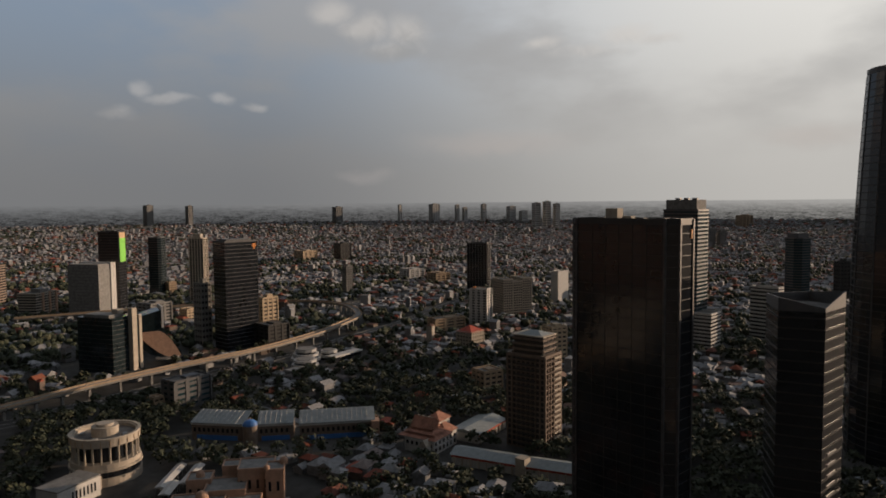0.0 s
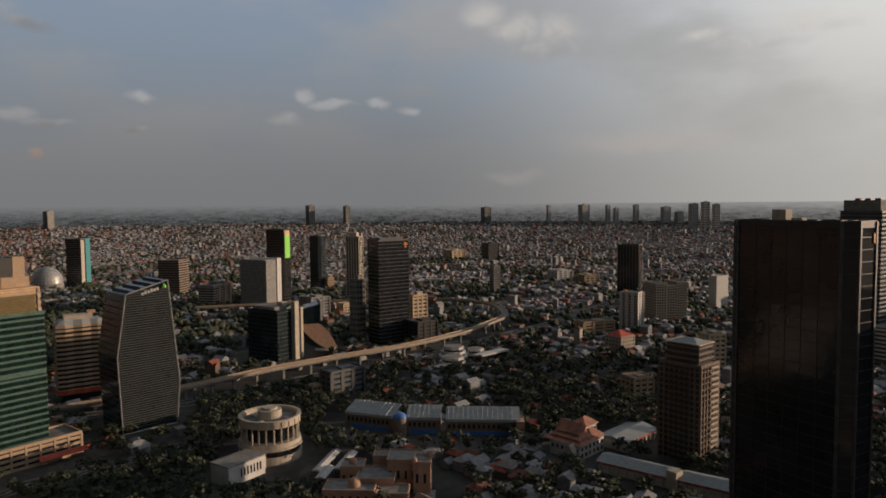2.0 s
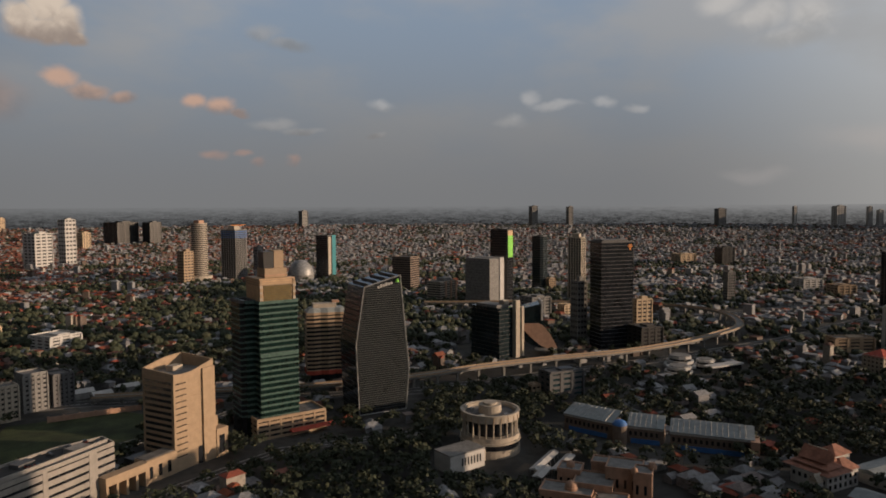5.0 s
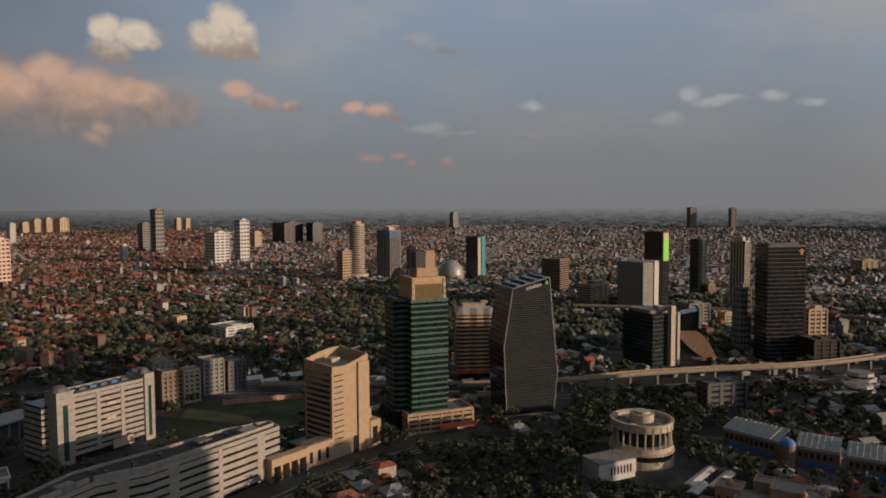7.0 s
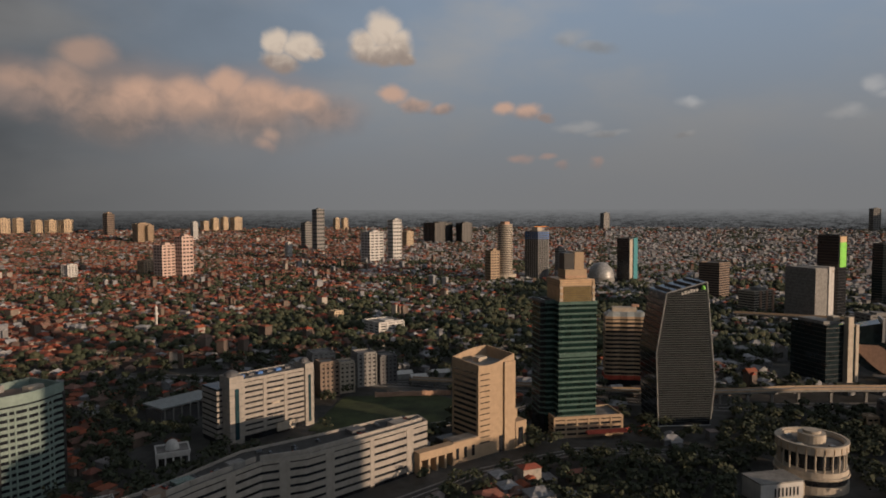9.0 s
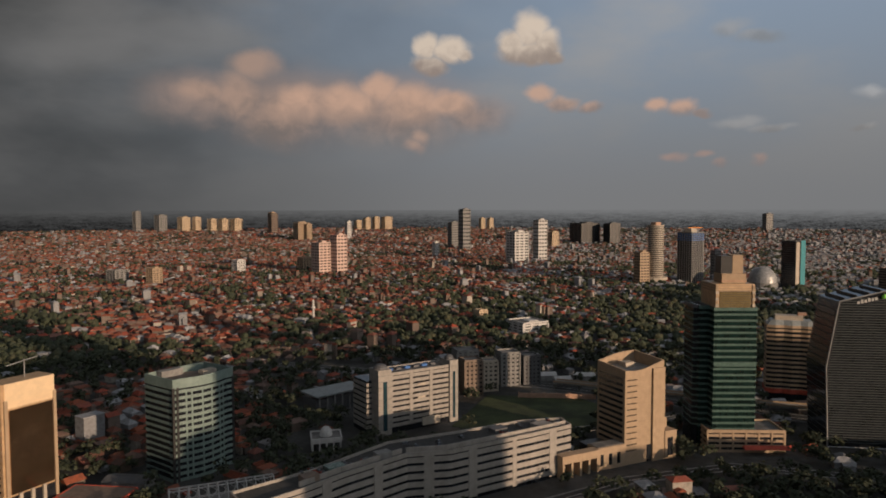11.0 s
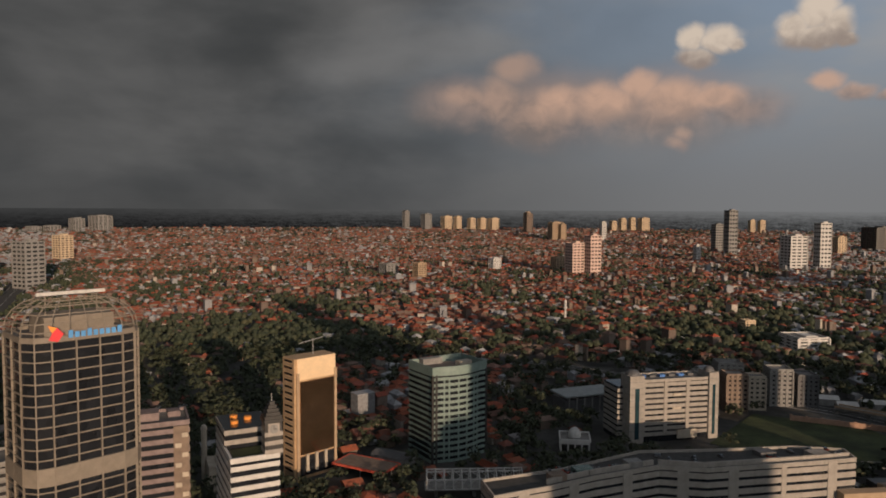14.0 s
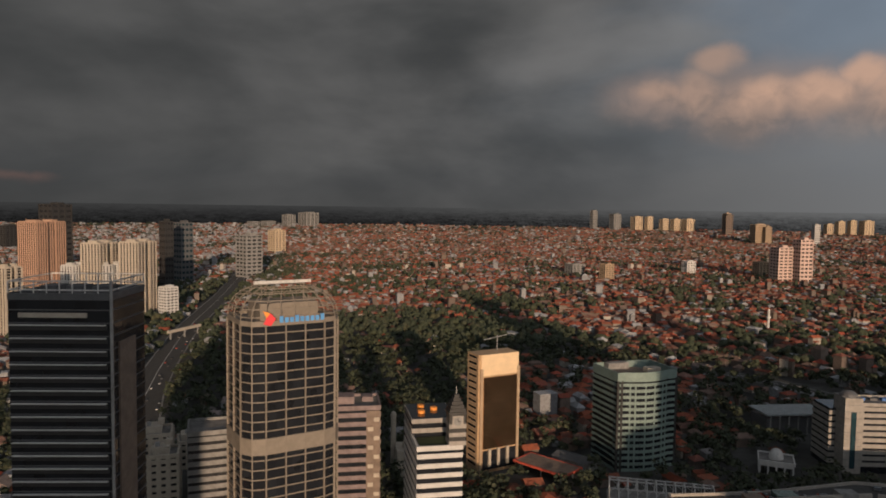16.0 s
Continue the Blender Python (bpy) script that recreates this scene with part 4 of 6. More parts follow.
# ---- shopping centre ----
MALL = [(-152, 250), (-137, 275), (-126.4, 296.6), (-106.9, 327.7), (-86.9, 337.5), (-49.5, 376.4), (-31.5, 396.3), (-38, 408), (-60, 397), (-91, 368), (-122, 342), (-143, 296), (-166, 262)]
ob = tower("shopping_centre", "long kinked cream shopping centre with a rooftop car park", 0, 0, 0, MALL, 27, 4.2, core=G_BLACK, band=M_PLASTER, band_h=2.7, out=0.25, start=2, parapet=1.3, deck=M_ASPHALT, category="shopping centre", clear=1)
seg = [Vector(p) for p in MALL[:7]]
for a, b in zip(seg, seg[1:]):
    u = (b - a).normalized()
    k = max(1, int((b - a).length / 22))
    for j in range(k):
        p = a + u * ((j + 0.5) * (b - a).length / k)
        wd = 2.6 if j % 2 else 5.2
        o = part("wall_panel", Geo().box(0, 0, 1, wd, 0.9, 26.5), M_PLASTER, ob, at=(p.x, p.y, 0))
        o.rotation_euler.z = math.atan2(u.y, u.x)
for a, b in zip(seg[1:], seg[2:]):
    u = (b - a).normalized()
    q = Vector((-u.y, u.x)) * 4.5
    o = part("roof_wall", Geo().box(0, 0, 27, (b - a).length, 1.0, 2.4), M_PLASTER, ob, at=((a.x + b.x) / 2 + q.x, (a.y + b.y) / 2 + q.y, 0))
    o.rotation_euler.z = math.atan2(u.y, u.x)
for x, y, wd, hh, m in ((-48, 392, 10, 2.2, M_PLASTER), (-70, 378, 9, 2.0, M_GREYCLAD), (-118, 322, 8, 3.0, M_CONCRETE), (-134, 300, 9, 2.5, M_JADE), (-140, 285, 8, 3.0, M_BROWN)):
    part("roof_house", Geo().box(x, y, 27, wd, wd * 0.7, hh, 50), m, ob)
clear_line([(-140, 268), (-133, 295), (-114, 333), (-88, 352), (-45, 394)], 19)
rc = random.Random(4)
car_bodies = [Geo().prism([(-2.1, -0.85), (2.1, -0.85), (2.1, 0.85), (-2.1, 0.85)], 0.25, 0.85).mesh("body", m) for m in (M_WHITE, M_RED, M_GREYCLAD, M_BLACKWALL)]
car_cab = Geo().prism([(-1.3, -0.8), (1.2, -0.8), (1.2, 0.8), (-1.3, 0.8)], 0.85, 1.45, [(-0.9, -0.7), (0.8, -0.7), (0.8, 0.7), (-0.9, 0.7)]).mesh("cabin", G_BLACK)
car_wheel = Geo().tube((0, -0.1, 0.3), (0, 0.1, 0.3), 0.3, 8).mesh("wheel", M_BLACKWALL)


def car(x, y, z, rot, col):
    c = thing("car", ("white", "red", "grey", "black")[col] + " small car parked in the open", "car", x, y, rot, z, "parked cars")
    part("body", car_bodies[col], None, c)
    part("cabin", car_cab, None, c)
    for wx in (-1.3, 1.3):
        for wy in (-0.85, 0.85):
            part("wheel", car_wheel, None, c, at=(wx, wy, 0))


for k in range(28):
    a, b = MALL[1 + k % 5], MALL[2 + k % 5]
    t = rc.random()
    q = Vector(b) - Vector(a)
    nrm = Vector((-q.y, q.x)).normalized() * rc.choice([8, 12, 16])
    car(a[0] + q.x * t + nrm.x, a[1] + q.y * t + nrm.y, 27.0, math.degrees(math.atan2(q.y, q.x)) + 90, rc.randrange(4))
for k in range(30):
    t = k / 30
    x, y = -430 - 450 * t + rc.uniform(-2, 2), 112 + 196 * t + (rc.choice([-8, -4, 4, 8]))
    car(x, y, 0.25, 155, rc.randrange(4))
for k in range(14):
    car(-470 - rc.uniform(0, 40) - k * 2.4, 402 + k * 2.2 + rc.uniform(-5, 5), 0, rc.choice([40, 130]), rc.randrange(4))

# grey blocks by the field
for label, x, y, rot, wd, dp, h, core_, m in (("pale grey five-storey apartment block", -140, 528, 35, 14, 16, 31, G_GREY, M_CONCRETE), ("dark brown apartment block", -125, 552, 35, 15, 14, 28, G_BLACK, M_BROWN), ("yellow sunlit apartment block with square windows", -113, 566, 30, 12, 12, 25, G_GREY, M_CREAM), ("grey flat-roofed apartment block", -101, 590, 30, 16, 16, 28, G_GREY, M_CONCRETE), ("dark grey apartment block", -84, 600, 30, 14, 16, 24, G_GREY, M_GREYCLAD), ("grey rear apartment block", -135, 575, 30, 18, 16, 31, G_GREY, M_CONCRETE)):
    tower("apartment_block", label, x, y, rot, rect(wd, dp), h, 3.6, core=core_, band=m, band_h=2.0, out=0.15, piers=4, pier_w=2.0, pier_mat=m, category="apartment block", group="blocks by the field")
ob = thing("market_hall", "grey flat-roofed hall on columns", "hall", -217, 487, 57)
side_box(ob, "roof", M_SHEET, 0, 0, 13, 46, 24, 1.0)
side_box(ob, "hall_body", M_GREYCLAD, 0, 2, 0, 42, 19, 10)
for k in range(7):
    side_box(ob, "column", M_CONCRETE, -20 + k * 6.6, -11, 0, 0.8, 0.8, 13)
TAKEN.append((-217, 487, 26))
ob = thing("field_wall", "orange brick wall along the field", "wall", -55, 553, 10)
side_box(ob, "wall", M_ORANGE, 0, 0, 0, 60, 0.8, 4)
for k in range(7):
    side_box(ob, "wall_pier", M_ORANGE, -30 + k * 10, 0, 0, 1.3, 1.3, 4.6)
for x, y, rot, wd, dp in ((-70, 612, 20, 16, 10), (-55, 600, 25, 14, 9), (-38, 618, 15, 18, 9)):
    ob = thing("warehouse", "small shed with a white sheet roof", "shed", x, y, rot)
    side_box(ob, "shed_wall", M_CONCRETE, 0, 0, 0, wd, dp, 5)
    part("shed_roof", Geo().hip(0, 0, 5, wd, dp, 2.4, 0, 1.0, 0.5), M_WHITE, ob)
    TAKEN.append((x, y, 10))

# small mosque with a white dome
ob = thing("mosque", "small white arcaded mosque with a dome", "mosque", -184, 399, 28)
# hall coloured black to give the deep shade inside the arcade
side_box(ob, "hall", M_BLACKWALL, 0.8, 0.8, 0, 13, 11, 7.5)
side_box(ob, "roof_slab", M_ROOFDECK, 0, 0, 7.5, 18.6, 16.6, 0.9)
part("roof_rim", Geo().ring(rect(19, 17), 0.1, 7.4, 9.1, 0.6), M_WHITE, ob, "white roof rim")
for k in range(5):
    for s, (px, py) in enumerate(((-8.6 + k * 4.3, -7.8), (-8.8, -7.8 + k * 3.9))):
        side_box(ob, "column", M_WHITE, px, py, 0, 0.9, 0.9, 7.5)
        if k < 4:
            side_box(ob, "arch", M_WHITE, px + (2.15 if s == 0 else 0), py + (0 if s == 0 else 1.95), 5.8, 4.3 if s == 0 else 0.7, 0.7 if s == 0 else 3.9, 1.7)
part("drum", Geo().prism(oval(8, 8, 18), 8.4, 9.6), M_WHITE, ob)
part("dome", Geo().dome(0, 0, 9.6, 3.9, 4.6), M_WHITE, ob, "smooth white dome")
TAKEN.append((-184, 399, 21))

# ---- round arcaded building ----
ob = thing("round_building", "cream round building ringed with tall columns", "office building", 179.7, 384, 12)
part("base_drum", Geo().prism(oval(37, 37, 40), 0, 4.6), M_CREAM, ob)
part("window_strip", Geo().prism(oval(35.5, 35.5, 40), 4.6, 8), G_BLACK, ob)
part("ledge", Geo().prism(oval(37.6, 37.6, 40), 8, 9.2), M_CREAM, ob)
part("ledge", Geo().prism(oval(36, 36, 40), 9.2, 12), M_CREAM, ob)
part("glazed_drum", Geo().prism(oval(27, 27, 36), 12, 21.2), G_BLACK, ob)
for i in range(24):
    a = 2 * math.pi * i / 24
    part("column", Geo().prism(oval(1.0, 1.0, 8), 12, 21.2), M_CREAM, ob, at=(16.6 * math.cos(a), 16.6 * math.sin(a), 0))
    o = part("frieze_rib", Geo().box(0, 0, 21.6, 0.5, 0.4, 3.0), M_BEIGE, ob, at=(17.95 * math.cos(a), 17.95 * math.sin(a), 0))
    o.rotation_euler.z = a
part("frieze", Geo().ring(oval(35.4, 35.4, 44), 0.2, 21.2, 25.2, 2.0), M_CREAM, ob)
part("cornice", Geo().ring(oval(35.8, 35.8, 44), 0.4, 25.2, 25.9, 1.2), M_CREAM, ob)
part("roof_deck", Geo().prism(oval(33, 33, 36), 22.6, 23.4), M_ROOFDECK, ob)
part("roof_drum", Geo().prism(oval(14, 14, 24), 23.4, 28.6), M_CREAM, ob)
part("roof_drum", Geo().prism(oval(9, 9, 20), 28.6, 30), M_CREAM, ob)
for a in (0.5, 2.2, 3.6, 5.0):
    side_box(ob, "roof_unit", M_STEEL, 12 * math.cos(a), 12 * math.sin(a), 23.4, 3, 2, 1.5)
TAKEN.append((179.7, 384, 24))
TAKEN.append((166, 352, 17))
ob = thing("assembly_hall", "plain pale grey hall beside the round building", "hall", 151, 364, 16)
side_box(ob, "hall_body", M_WHITE, 0, 0, 0, 25, 15, 10.4)
side_box(ob, "roof_slab", M_CONCRETE, 0, 0, 10.4, 25.6, 15.6, 0.7)
for k in range(7):
    side_box(ob, "slot_window", G_BLACK, -4 + k * 2.2, -7.55, 3.5, 0.9, 0.3, 4.5)
side_box(ob, "link", M_CREAM, 14, 2, 0, 8, 8, 7)
TAKEN.append((151, 364, 17))
for x, y, rot, ln in ((196, 345, 40, 34), (204, 338, 40, 28), (186, 330, 42, 18)):
    ob = thing("covered_walkway", "long pale sheet-roofed walkway", "walkway", x, y, rot)
    part("walkway_roof", Geo().hip(0, 0, 4.2, ln, 6, 1.1, 0, 1.0), M_WHITE, ob)
    for k in range(6):
        for s in (-2.4, 2.4):
            side_box(ob, "post", M_STEEL, -ln / 2 + 1 + k * (ln - 2) / 5, s, 0, 0.3, 0.3, 4.3)
    TAKEN.append((x, y, 12))

# ---- orange palace ----
ob = thing("palace", "peach-orange villa of stepped blocks with small domes", "villa", 200, 300, -42)
for x, y, wd, dp, h in ((0, 0, 20, 18, 9), (14, 10, 18, 16, 15), (24, 2, 9, 12, 16), (-14, 8, 12, 12, 11), (-12, -12, 26, 14, 7), (10, -14, 16, 12, 6), (3, 18, 14, 10, 13)):
    b = side_box(ob, "block", M_ORANGE, x, y, 0, wd, dp, h)
    part("parapet", Geo().ring([(x - wd / 2, y - dp / 2), (x + wd / 2, y - dp / 2), (x + wd / 2, y + dp / 2), (x - wd / 2, y + dp / 2)], 0.2, h - 0.3, h + 0.9, 0.4), M_ORANGE, b)
    part("roof_deck", Geo().box(x, y, h, wd - 0.8, dp - 0.8, 0.15), M_CONCRETE, b)
    for k in range(int(wd / 4)):
        part("window", Geo().box(x - wd / 2 + 2 + k * 4, y - dp / 2 - 0.02, h * 0.35, 1.3, 0.25, h * 0.3), G_BLACK, b)
for x, y, z, rr in ((-10, -12, 7, 3.4), (28, 6, 16, 2.2), (20, -3, 16, 1.6), (-14, 8, 11, 2.2)):
    part("drum", Geo().prism(oval(rr * 2, rr * 2, 14), z, z + 1.6), M_ORANGE, ob, at=(0, 0, 0)).location = (x, y, 0)
    part("dome", Geo().dome(x, y, z + 1.6, rr * 0.95, rr * 0.9, 14, 5), M_ORANGE, ob, "small peach dome")
side_box(ob, "garden_wall", M_CREAM, 6, -32, 0, 60, 0.8, 3)
side_box(ob, "forecourt", M_CONCRETE, 26, -18, 0.02, 10, 36, 0.3)
TAKEN.append((202, 302, 30))
TAKEN.append((215, 290, 26))

# ---- long shopping arcade with a blue dome ----
ob = thing("shopping_arcade", "long low brick arcade with grey sheet roofs and a blue dome", "arcade", 0, 0)
for a, b in (((242, 400), (259, 370)), ((265, 362), (281, 347)), ((282, 342), (317, 310))):
    a, b = Vector(a), Vector(b)
    ln, rot = (b - a).length, math.degrees(math.atan2(b.y - a.y, b.x - a.x))
    wing = part("wing", Geo().box(0, 7, 0, ln, 13, 11.2), M_BROWN, ob, at=((a.x + b.x) / 2, (a.y + b.y) / 2, 0))
    wing.rotation_euler.z = radians(rot)
    g = Geo()
    g.add([(-ln / 2 - 0.4, -0.6, 11.3), (ln / 2 + 0.4, -0.6, 11.3), (ln / 2 + 0.4, 15, 15.6), (-ln / 2 - 0.4, 15, 15.6), (-ln / 2 - 0.4, -0.6, 10.8), (ln / 2 + 0.4, -0.6, 10.8), (ln / 2 + 0.4, 15, 15.1), (-ln / 2 - 0.4, 15, 15.1)], [(0, 1, 2, 3), (7, 6, 5, 4), (0, 4, 5, 1), (1, 5, 6, 2), (2, 6, 7, 3), (3, 7, 4, 0)])
    part("sheet_roof", g, M_SHEET, wing, "grey sheet roof")
    part("cornice", Geo().box(0, 0.3, 9.6, ln, 0.8, 0.9), M_WHITE, wing)
    part("blue_shopfront", Geo().box(0, 0.4, 0.3, ln * 0.8, 0.4, 3.0), M_BLUE, wing)
    for k in range(int(ln / 3.2)):
        part("window", Geo().box(-ln / 2 + 2 + k * 3.2, 0.45, 5.2, 1.5, 0.3, 2.6), G_BLACK, wing)
        part("ridge_seam", Geo().add([(-ln / 2 + 1 + k * 3.2, 0, 11.5), (-ln / 2 + 1.3 + k * 3.2, 0, 11.5), (-ln / 2 + 1.3 + k * 3.2, 14.5, 15.6), (-ln / 2 + 1 + k * 3.2, 14.5, 15.6), (-ln / 2 + 1.15 + k * 3.2, 0, 11.75), (-ln / 2 + 1.15 + k * 3.2, 14.5, 15.85)], [(0, 1, 4), (1, 2, 5, 4), (2, 3, 5), (3, 0, 4, 5)]), M_STEEL, wing)
part("turret", Geo().prism(oval(9, 9, 16), 0, 12), M_BROWN, ob, at=(260, 363, 0))
part("blue_dome", Geo().dome(260, 363, 12, 4.6, 3.4, 18, 5), M_BLUE, ob, "bright blue sheet dome")
part("orange_gable", Geo().box(319.5, 312, 0, 5, 13, 11, -43), M_ORANGE, ob)
clear_line([(244, 404), (262, 374), (290, 346), (322, 318)], 16)
clear_line([(236, 392), (262, 345), (300, 308)], 8)

# ---- tiered-roof residence and the green hall ----
ob = thing("temple_residence", "white residence with tiered brown tiled gables", "residence", 324.5, 269, 6)
side_box(ob, "lower_storey", M_WHITE, 0, 0, 0, 26, 21, 9)
for k in range(6):
    side_box(ob, "window", G_BLACK, -10.5 + k * 4.2, -10.55, 1.5, 1.6, 0.3, 2.4)
    side_box(ob, "window", G_BLACK, -10.5 + k * 4.2, -10.55, 5.5, 1.6, 0.3, 2.0)
    side_box(ob, "window", G_BLACK, -13.05, -8.5 + k * 3.4, 4.5, 0.3, 1.5, 2.2)
for z, wd, dp, hh in ((9, 26, 20, 3.4), (11.2, 20, 14, 3.2), (13.5, 14, 9, 6.0)):
    part("tiled_roof", Geo().hip(-3, 2, z, wd, dp, hh, 90, 1.0 if wd < 16 else 0.62, 0.8), M_TERRACOTTA, ob, "brown tiled tier")
part("tiled_roof", Geo().hip(8, -4, 9.5, 12, 12, 4.5, 0, 0.6, 0.8), M_TERRACOTTA, ob)
for k in range(3):
    side_box(ob, "ridge", M_CREAM, -3, 2, 19.3 - k * 5, 0.5, 11 + k * 4, 0.4)
side_box(ob, "stair_gable", M_WHITE, -15, -6, 0, 5, 5, 6)
part("stair_roof", Geo().hip(-15, -6, 6, 5, 5, 4, 0, 1.0, 0.5), M_CREAM, ob)
ob2 = thing("villa", "white villa with brown hipped roofs beside the residence", "villa", 352, 286, 6)
side_box(ob2, "house_body", M_WHITE, 0, 0, 0, 13, 11, 8)
part("hip_roof", Geo().hip(0, 0, 8, 13, 11, 4.5, 0, 0.5, 1.0), M_TERRACOTTA, ob2)
TAKEN.append((326, 270, 20))
TAKEN.append((352, 286, 10))
ob = thing("green_hall", "low hall with pale green sheet roofs and red fascia", "hall", 0, 0)
for a, b, wd in (((309, 241), (318, 202), 15), ((319, 197), (327, 166), 15), ((345, 248), (382, 252), 20)):
    a, b = Vector(a), Vector(b)
    ln, rot = (b - a).length, math.atan2(b.y - a.y, b.x - a.x)
    wing = part("wing", Geo().box(0, wd / 2, 0, ln, wd, 6), M_WHITE, ob, at=((a.x + b.x) / 2, (a.y + b.y) / 2, 0))
    wing.rotation_euler.z = rot
    part("sheet_roof", Geo().hip(0, wd / 2, 6, ln, wd, 2.4, 0, 1.0, 1.0), M_SHEET, wing, "pale green sheet roof")
    part("red_fascia", Geo().box(0, -0.3, 4.6, ln, 0.6, 1.3), M_RED, wing)
    for k in range(int(ln / 5)):
        part("column", Geo().box(-ln / 2 + 2 + k * 5, -0.6, 0, 0.8, 0.8, 5), M_CREAM, wing)
side_box(ob, "link_tower", M_CREAM, 320, 200, 0, 6, 6, 10)
clear_line([(318, 240), (330, 170)], 14)
TAKEN.append((362, 255, 18))

# ---- white round pavilions among the trees ----
for x, y, rr, hh in ((432, 512, 14, 12), (414, 492, 12, 9), (455, 505, 9, 8)):
    ob = thing("pavilion", "white round terraced pavilion with dark window bands", "pavilion", x, y, 10, group="white pavilions")
    for k in range(int(hh / 4)):
        rk = rr * (1 - 0.16 * k)
        part("window_band", Geo().prism(oval(rk * 1.9, rk * 1.9, 10), k * 4, k * 4 + 4), G_BLACK, ob)
        part("terrace", Geo().ring(oval(rk * 2, rk * 2, 10), 0.6, k * 4 + 2.2, k * 4 + 4.4, 1.5), M_WHITE, ob)
    part("roof", Geo().prism(oval(rr * 1.35, rr * 1.35, 10), int(hh / 4) * 4, int(hh / 4) * 4 + 1), M_CONCRETE, ob)
    TAKEN.append((x, y, rr + 3))
ob = thing("pavilion", "white low terrace wing with dark windows", "pavilion", 462, 490, 5, group="white pavilions")
side_box(ob, "window_band", G_BLACK, 0, 0, 0, 38, 8, 5)
side_box(ob, "terrace", M_WHITE, 0, 0, 5, 41, 10, 1.4)
TAKEN.append((462, 490, 20))

# ---- round and unfinished towers farther off ----
ob = tower("apartment_tower", "sunlit round apartment tower with cream balcony rings", 50, 1481, 42, oval(30, 30, 20), 118, 3.8, core=G_GREY, band=M_CREAM, band_h=1.9, out=1.4, plant=((0, 0, 14, 14, 7),), plant_mat=M_ORANGE)
part("podium", Geo().prism(oval(50, 46, 16), 0, 14), M_CREAM, ob)
ob = tower("office_tower", "unfinished concrete tower with a blue-banded top and crane", 119, 1503, 46, rect(35, 35), 104, 4, core=G_GREY, band=M_CONCRETE, band_h=0.9, out=0.7, piers=5.8, pier_w=1.2)
for k in range(4):
    part("blue_band", Geo().ring(rect(35, 35), 1.0, 0, 1.8), M_BLUE, ob, at=(0, 0, 88 + k * 4))
side_box(ob, "core_head", M_CREAM, 0, 0, 104, 16, 16, 8)
side_box(ob, "crane_jib", M_ORANGESIGN, 14, 0, 113, 44, 1, 1)

# ---- pale green banded tower ----
bow = [(-19.5, -13.5)] + [(-15 + 30 * i / 8, -13.5 - 3.2 * math.sin(math.pi * i / 8)) for i in range(9)] + [(19.5, -13.5), (19.5, 13.5), (-19.5, 13.5)]
ob = tower("office_tower", "pale green banded office tower with a bowed front", -246, 348, 69, bow, 53, 3.45, core=G_BLACK, band=M_GREENBAND, band_h=1.75, out=0.25, parapet=4.6)
for px in (-19.5, -17, 19.5):
    side_box(ob, "dark_pier", M_BLACKWALL, px, -13.6, 0, 1.4, 0.9, 53)
for k in range(14):
    side_box(ob, "side_window", G_BLACK, -19.8, 0, 3 + k * 3.45, 0.4, 20, 1.5)
    for px in (-12, -9, -3, 3, 9, 12):
        side_box(ob, "mullion_panel", M_GREENBAND, px, -13.5 - 3.2 * math.sin(math.pi * (px + 15) / 30), 2 + k * 3.45, 0.8, 0.6, 3.0)
part("brown_roof", Geo().box(-4, 2, 53.2, 26, 17, 1.0), M_BROWN, ob)
side_box(ob, "roof_house", M_CREAM, 10, -3, 53, 9, 5, 4)
side_box(ob, "roof_house", M_CONCRETE, -6, 10, 53, 14, 5, 5)

# ---- gold and bronze tower ----
ob = thing("office_tower", "slender tower with a bronze mirror front in a gold stone case", "office tower", -288, 273, 79)
side_box(ob, "shaft", M_GOLDCLAD, 0, 1, 0, 27, 12, 68)
side_box(ob, "mirror_front", material("bronze_mirror", (0.30, 0.20, 0.125), 0.16, metal=0.9, var=0.2, scale=0.08), 1, -5.3, 14, 22, 0.7, 41, "bronze mirror glass front")
side_box(ob, "top_panel", material("polished_gold_sheet", (0.88, 0.66, 0.42), 0.42, metal=0.25, var=0.05), 0.6, -5.3, 56, 25, 0.6, 12)
for k in range(18):
    side_box(ob, "stone_course", M_BEIGE, -13.6, 1, 3 + k * 3.6, 0.4, 11.4, 0.7)
    side_box(ob, "side_window", G_BLACK, -13.55, 1, 4.6 + k * 3.6, 0.25, 8, 1.2)
for px in (-11.6, 13):
    side_box(ob, "stone_jamb", M_BEIGE, px, -5.5, 0, 1.6, 1.0, 60)
for k in range(3):
    side_box(ob, "base_pier", M_CREAM, -6 + k * 6, -6.2, 4, 1.6, 1.0, 10)
side_box(ob, "base_glass", G_BLACK, 1, -5.4, 2, 22, 0.5, 11)
part("davit_arm", Geo().tube((-6, 2, 75), (10, 2, 77), 0.25), M_STEEL, ob)
part("davit_post", Geo().tube((3, 2, 68), (3, 2, 77), 0.3), M_STEEL, ob)
TAKEN.append((-288, 273, 18))
ob = thing("petrol_canopy", "flat brown canopy with a red rim", "canopy", -262, 291, 8)
side_box(ob, "canopy_roof", M_BROWN, 0, 0, 5.4, 34, 17, 0.8)
part("red_rim", Geo().ring(rect(34, 17), 0.5, 5.2, 6.4), M_RED, ob)
for px in (-13, 0, 13):
    for py in (-6, 6):
        side_box(ob, "post", M_STEEL, px, py, 0, 0.5, 0.5, 5.4)
TAKEN.append((-262, 291, 19))
ob = thing("solar_shed", "dark ribbed sheet-roofed shed", "shed", -262, 315, 8)
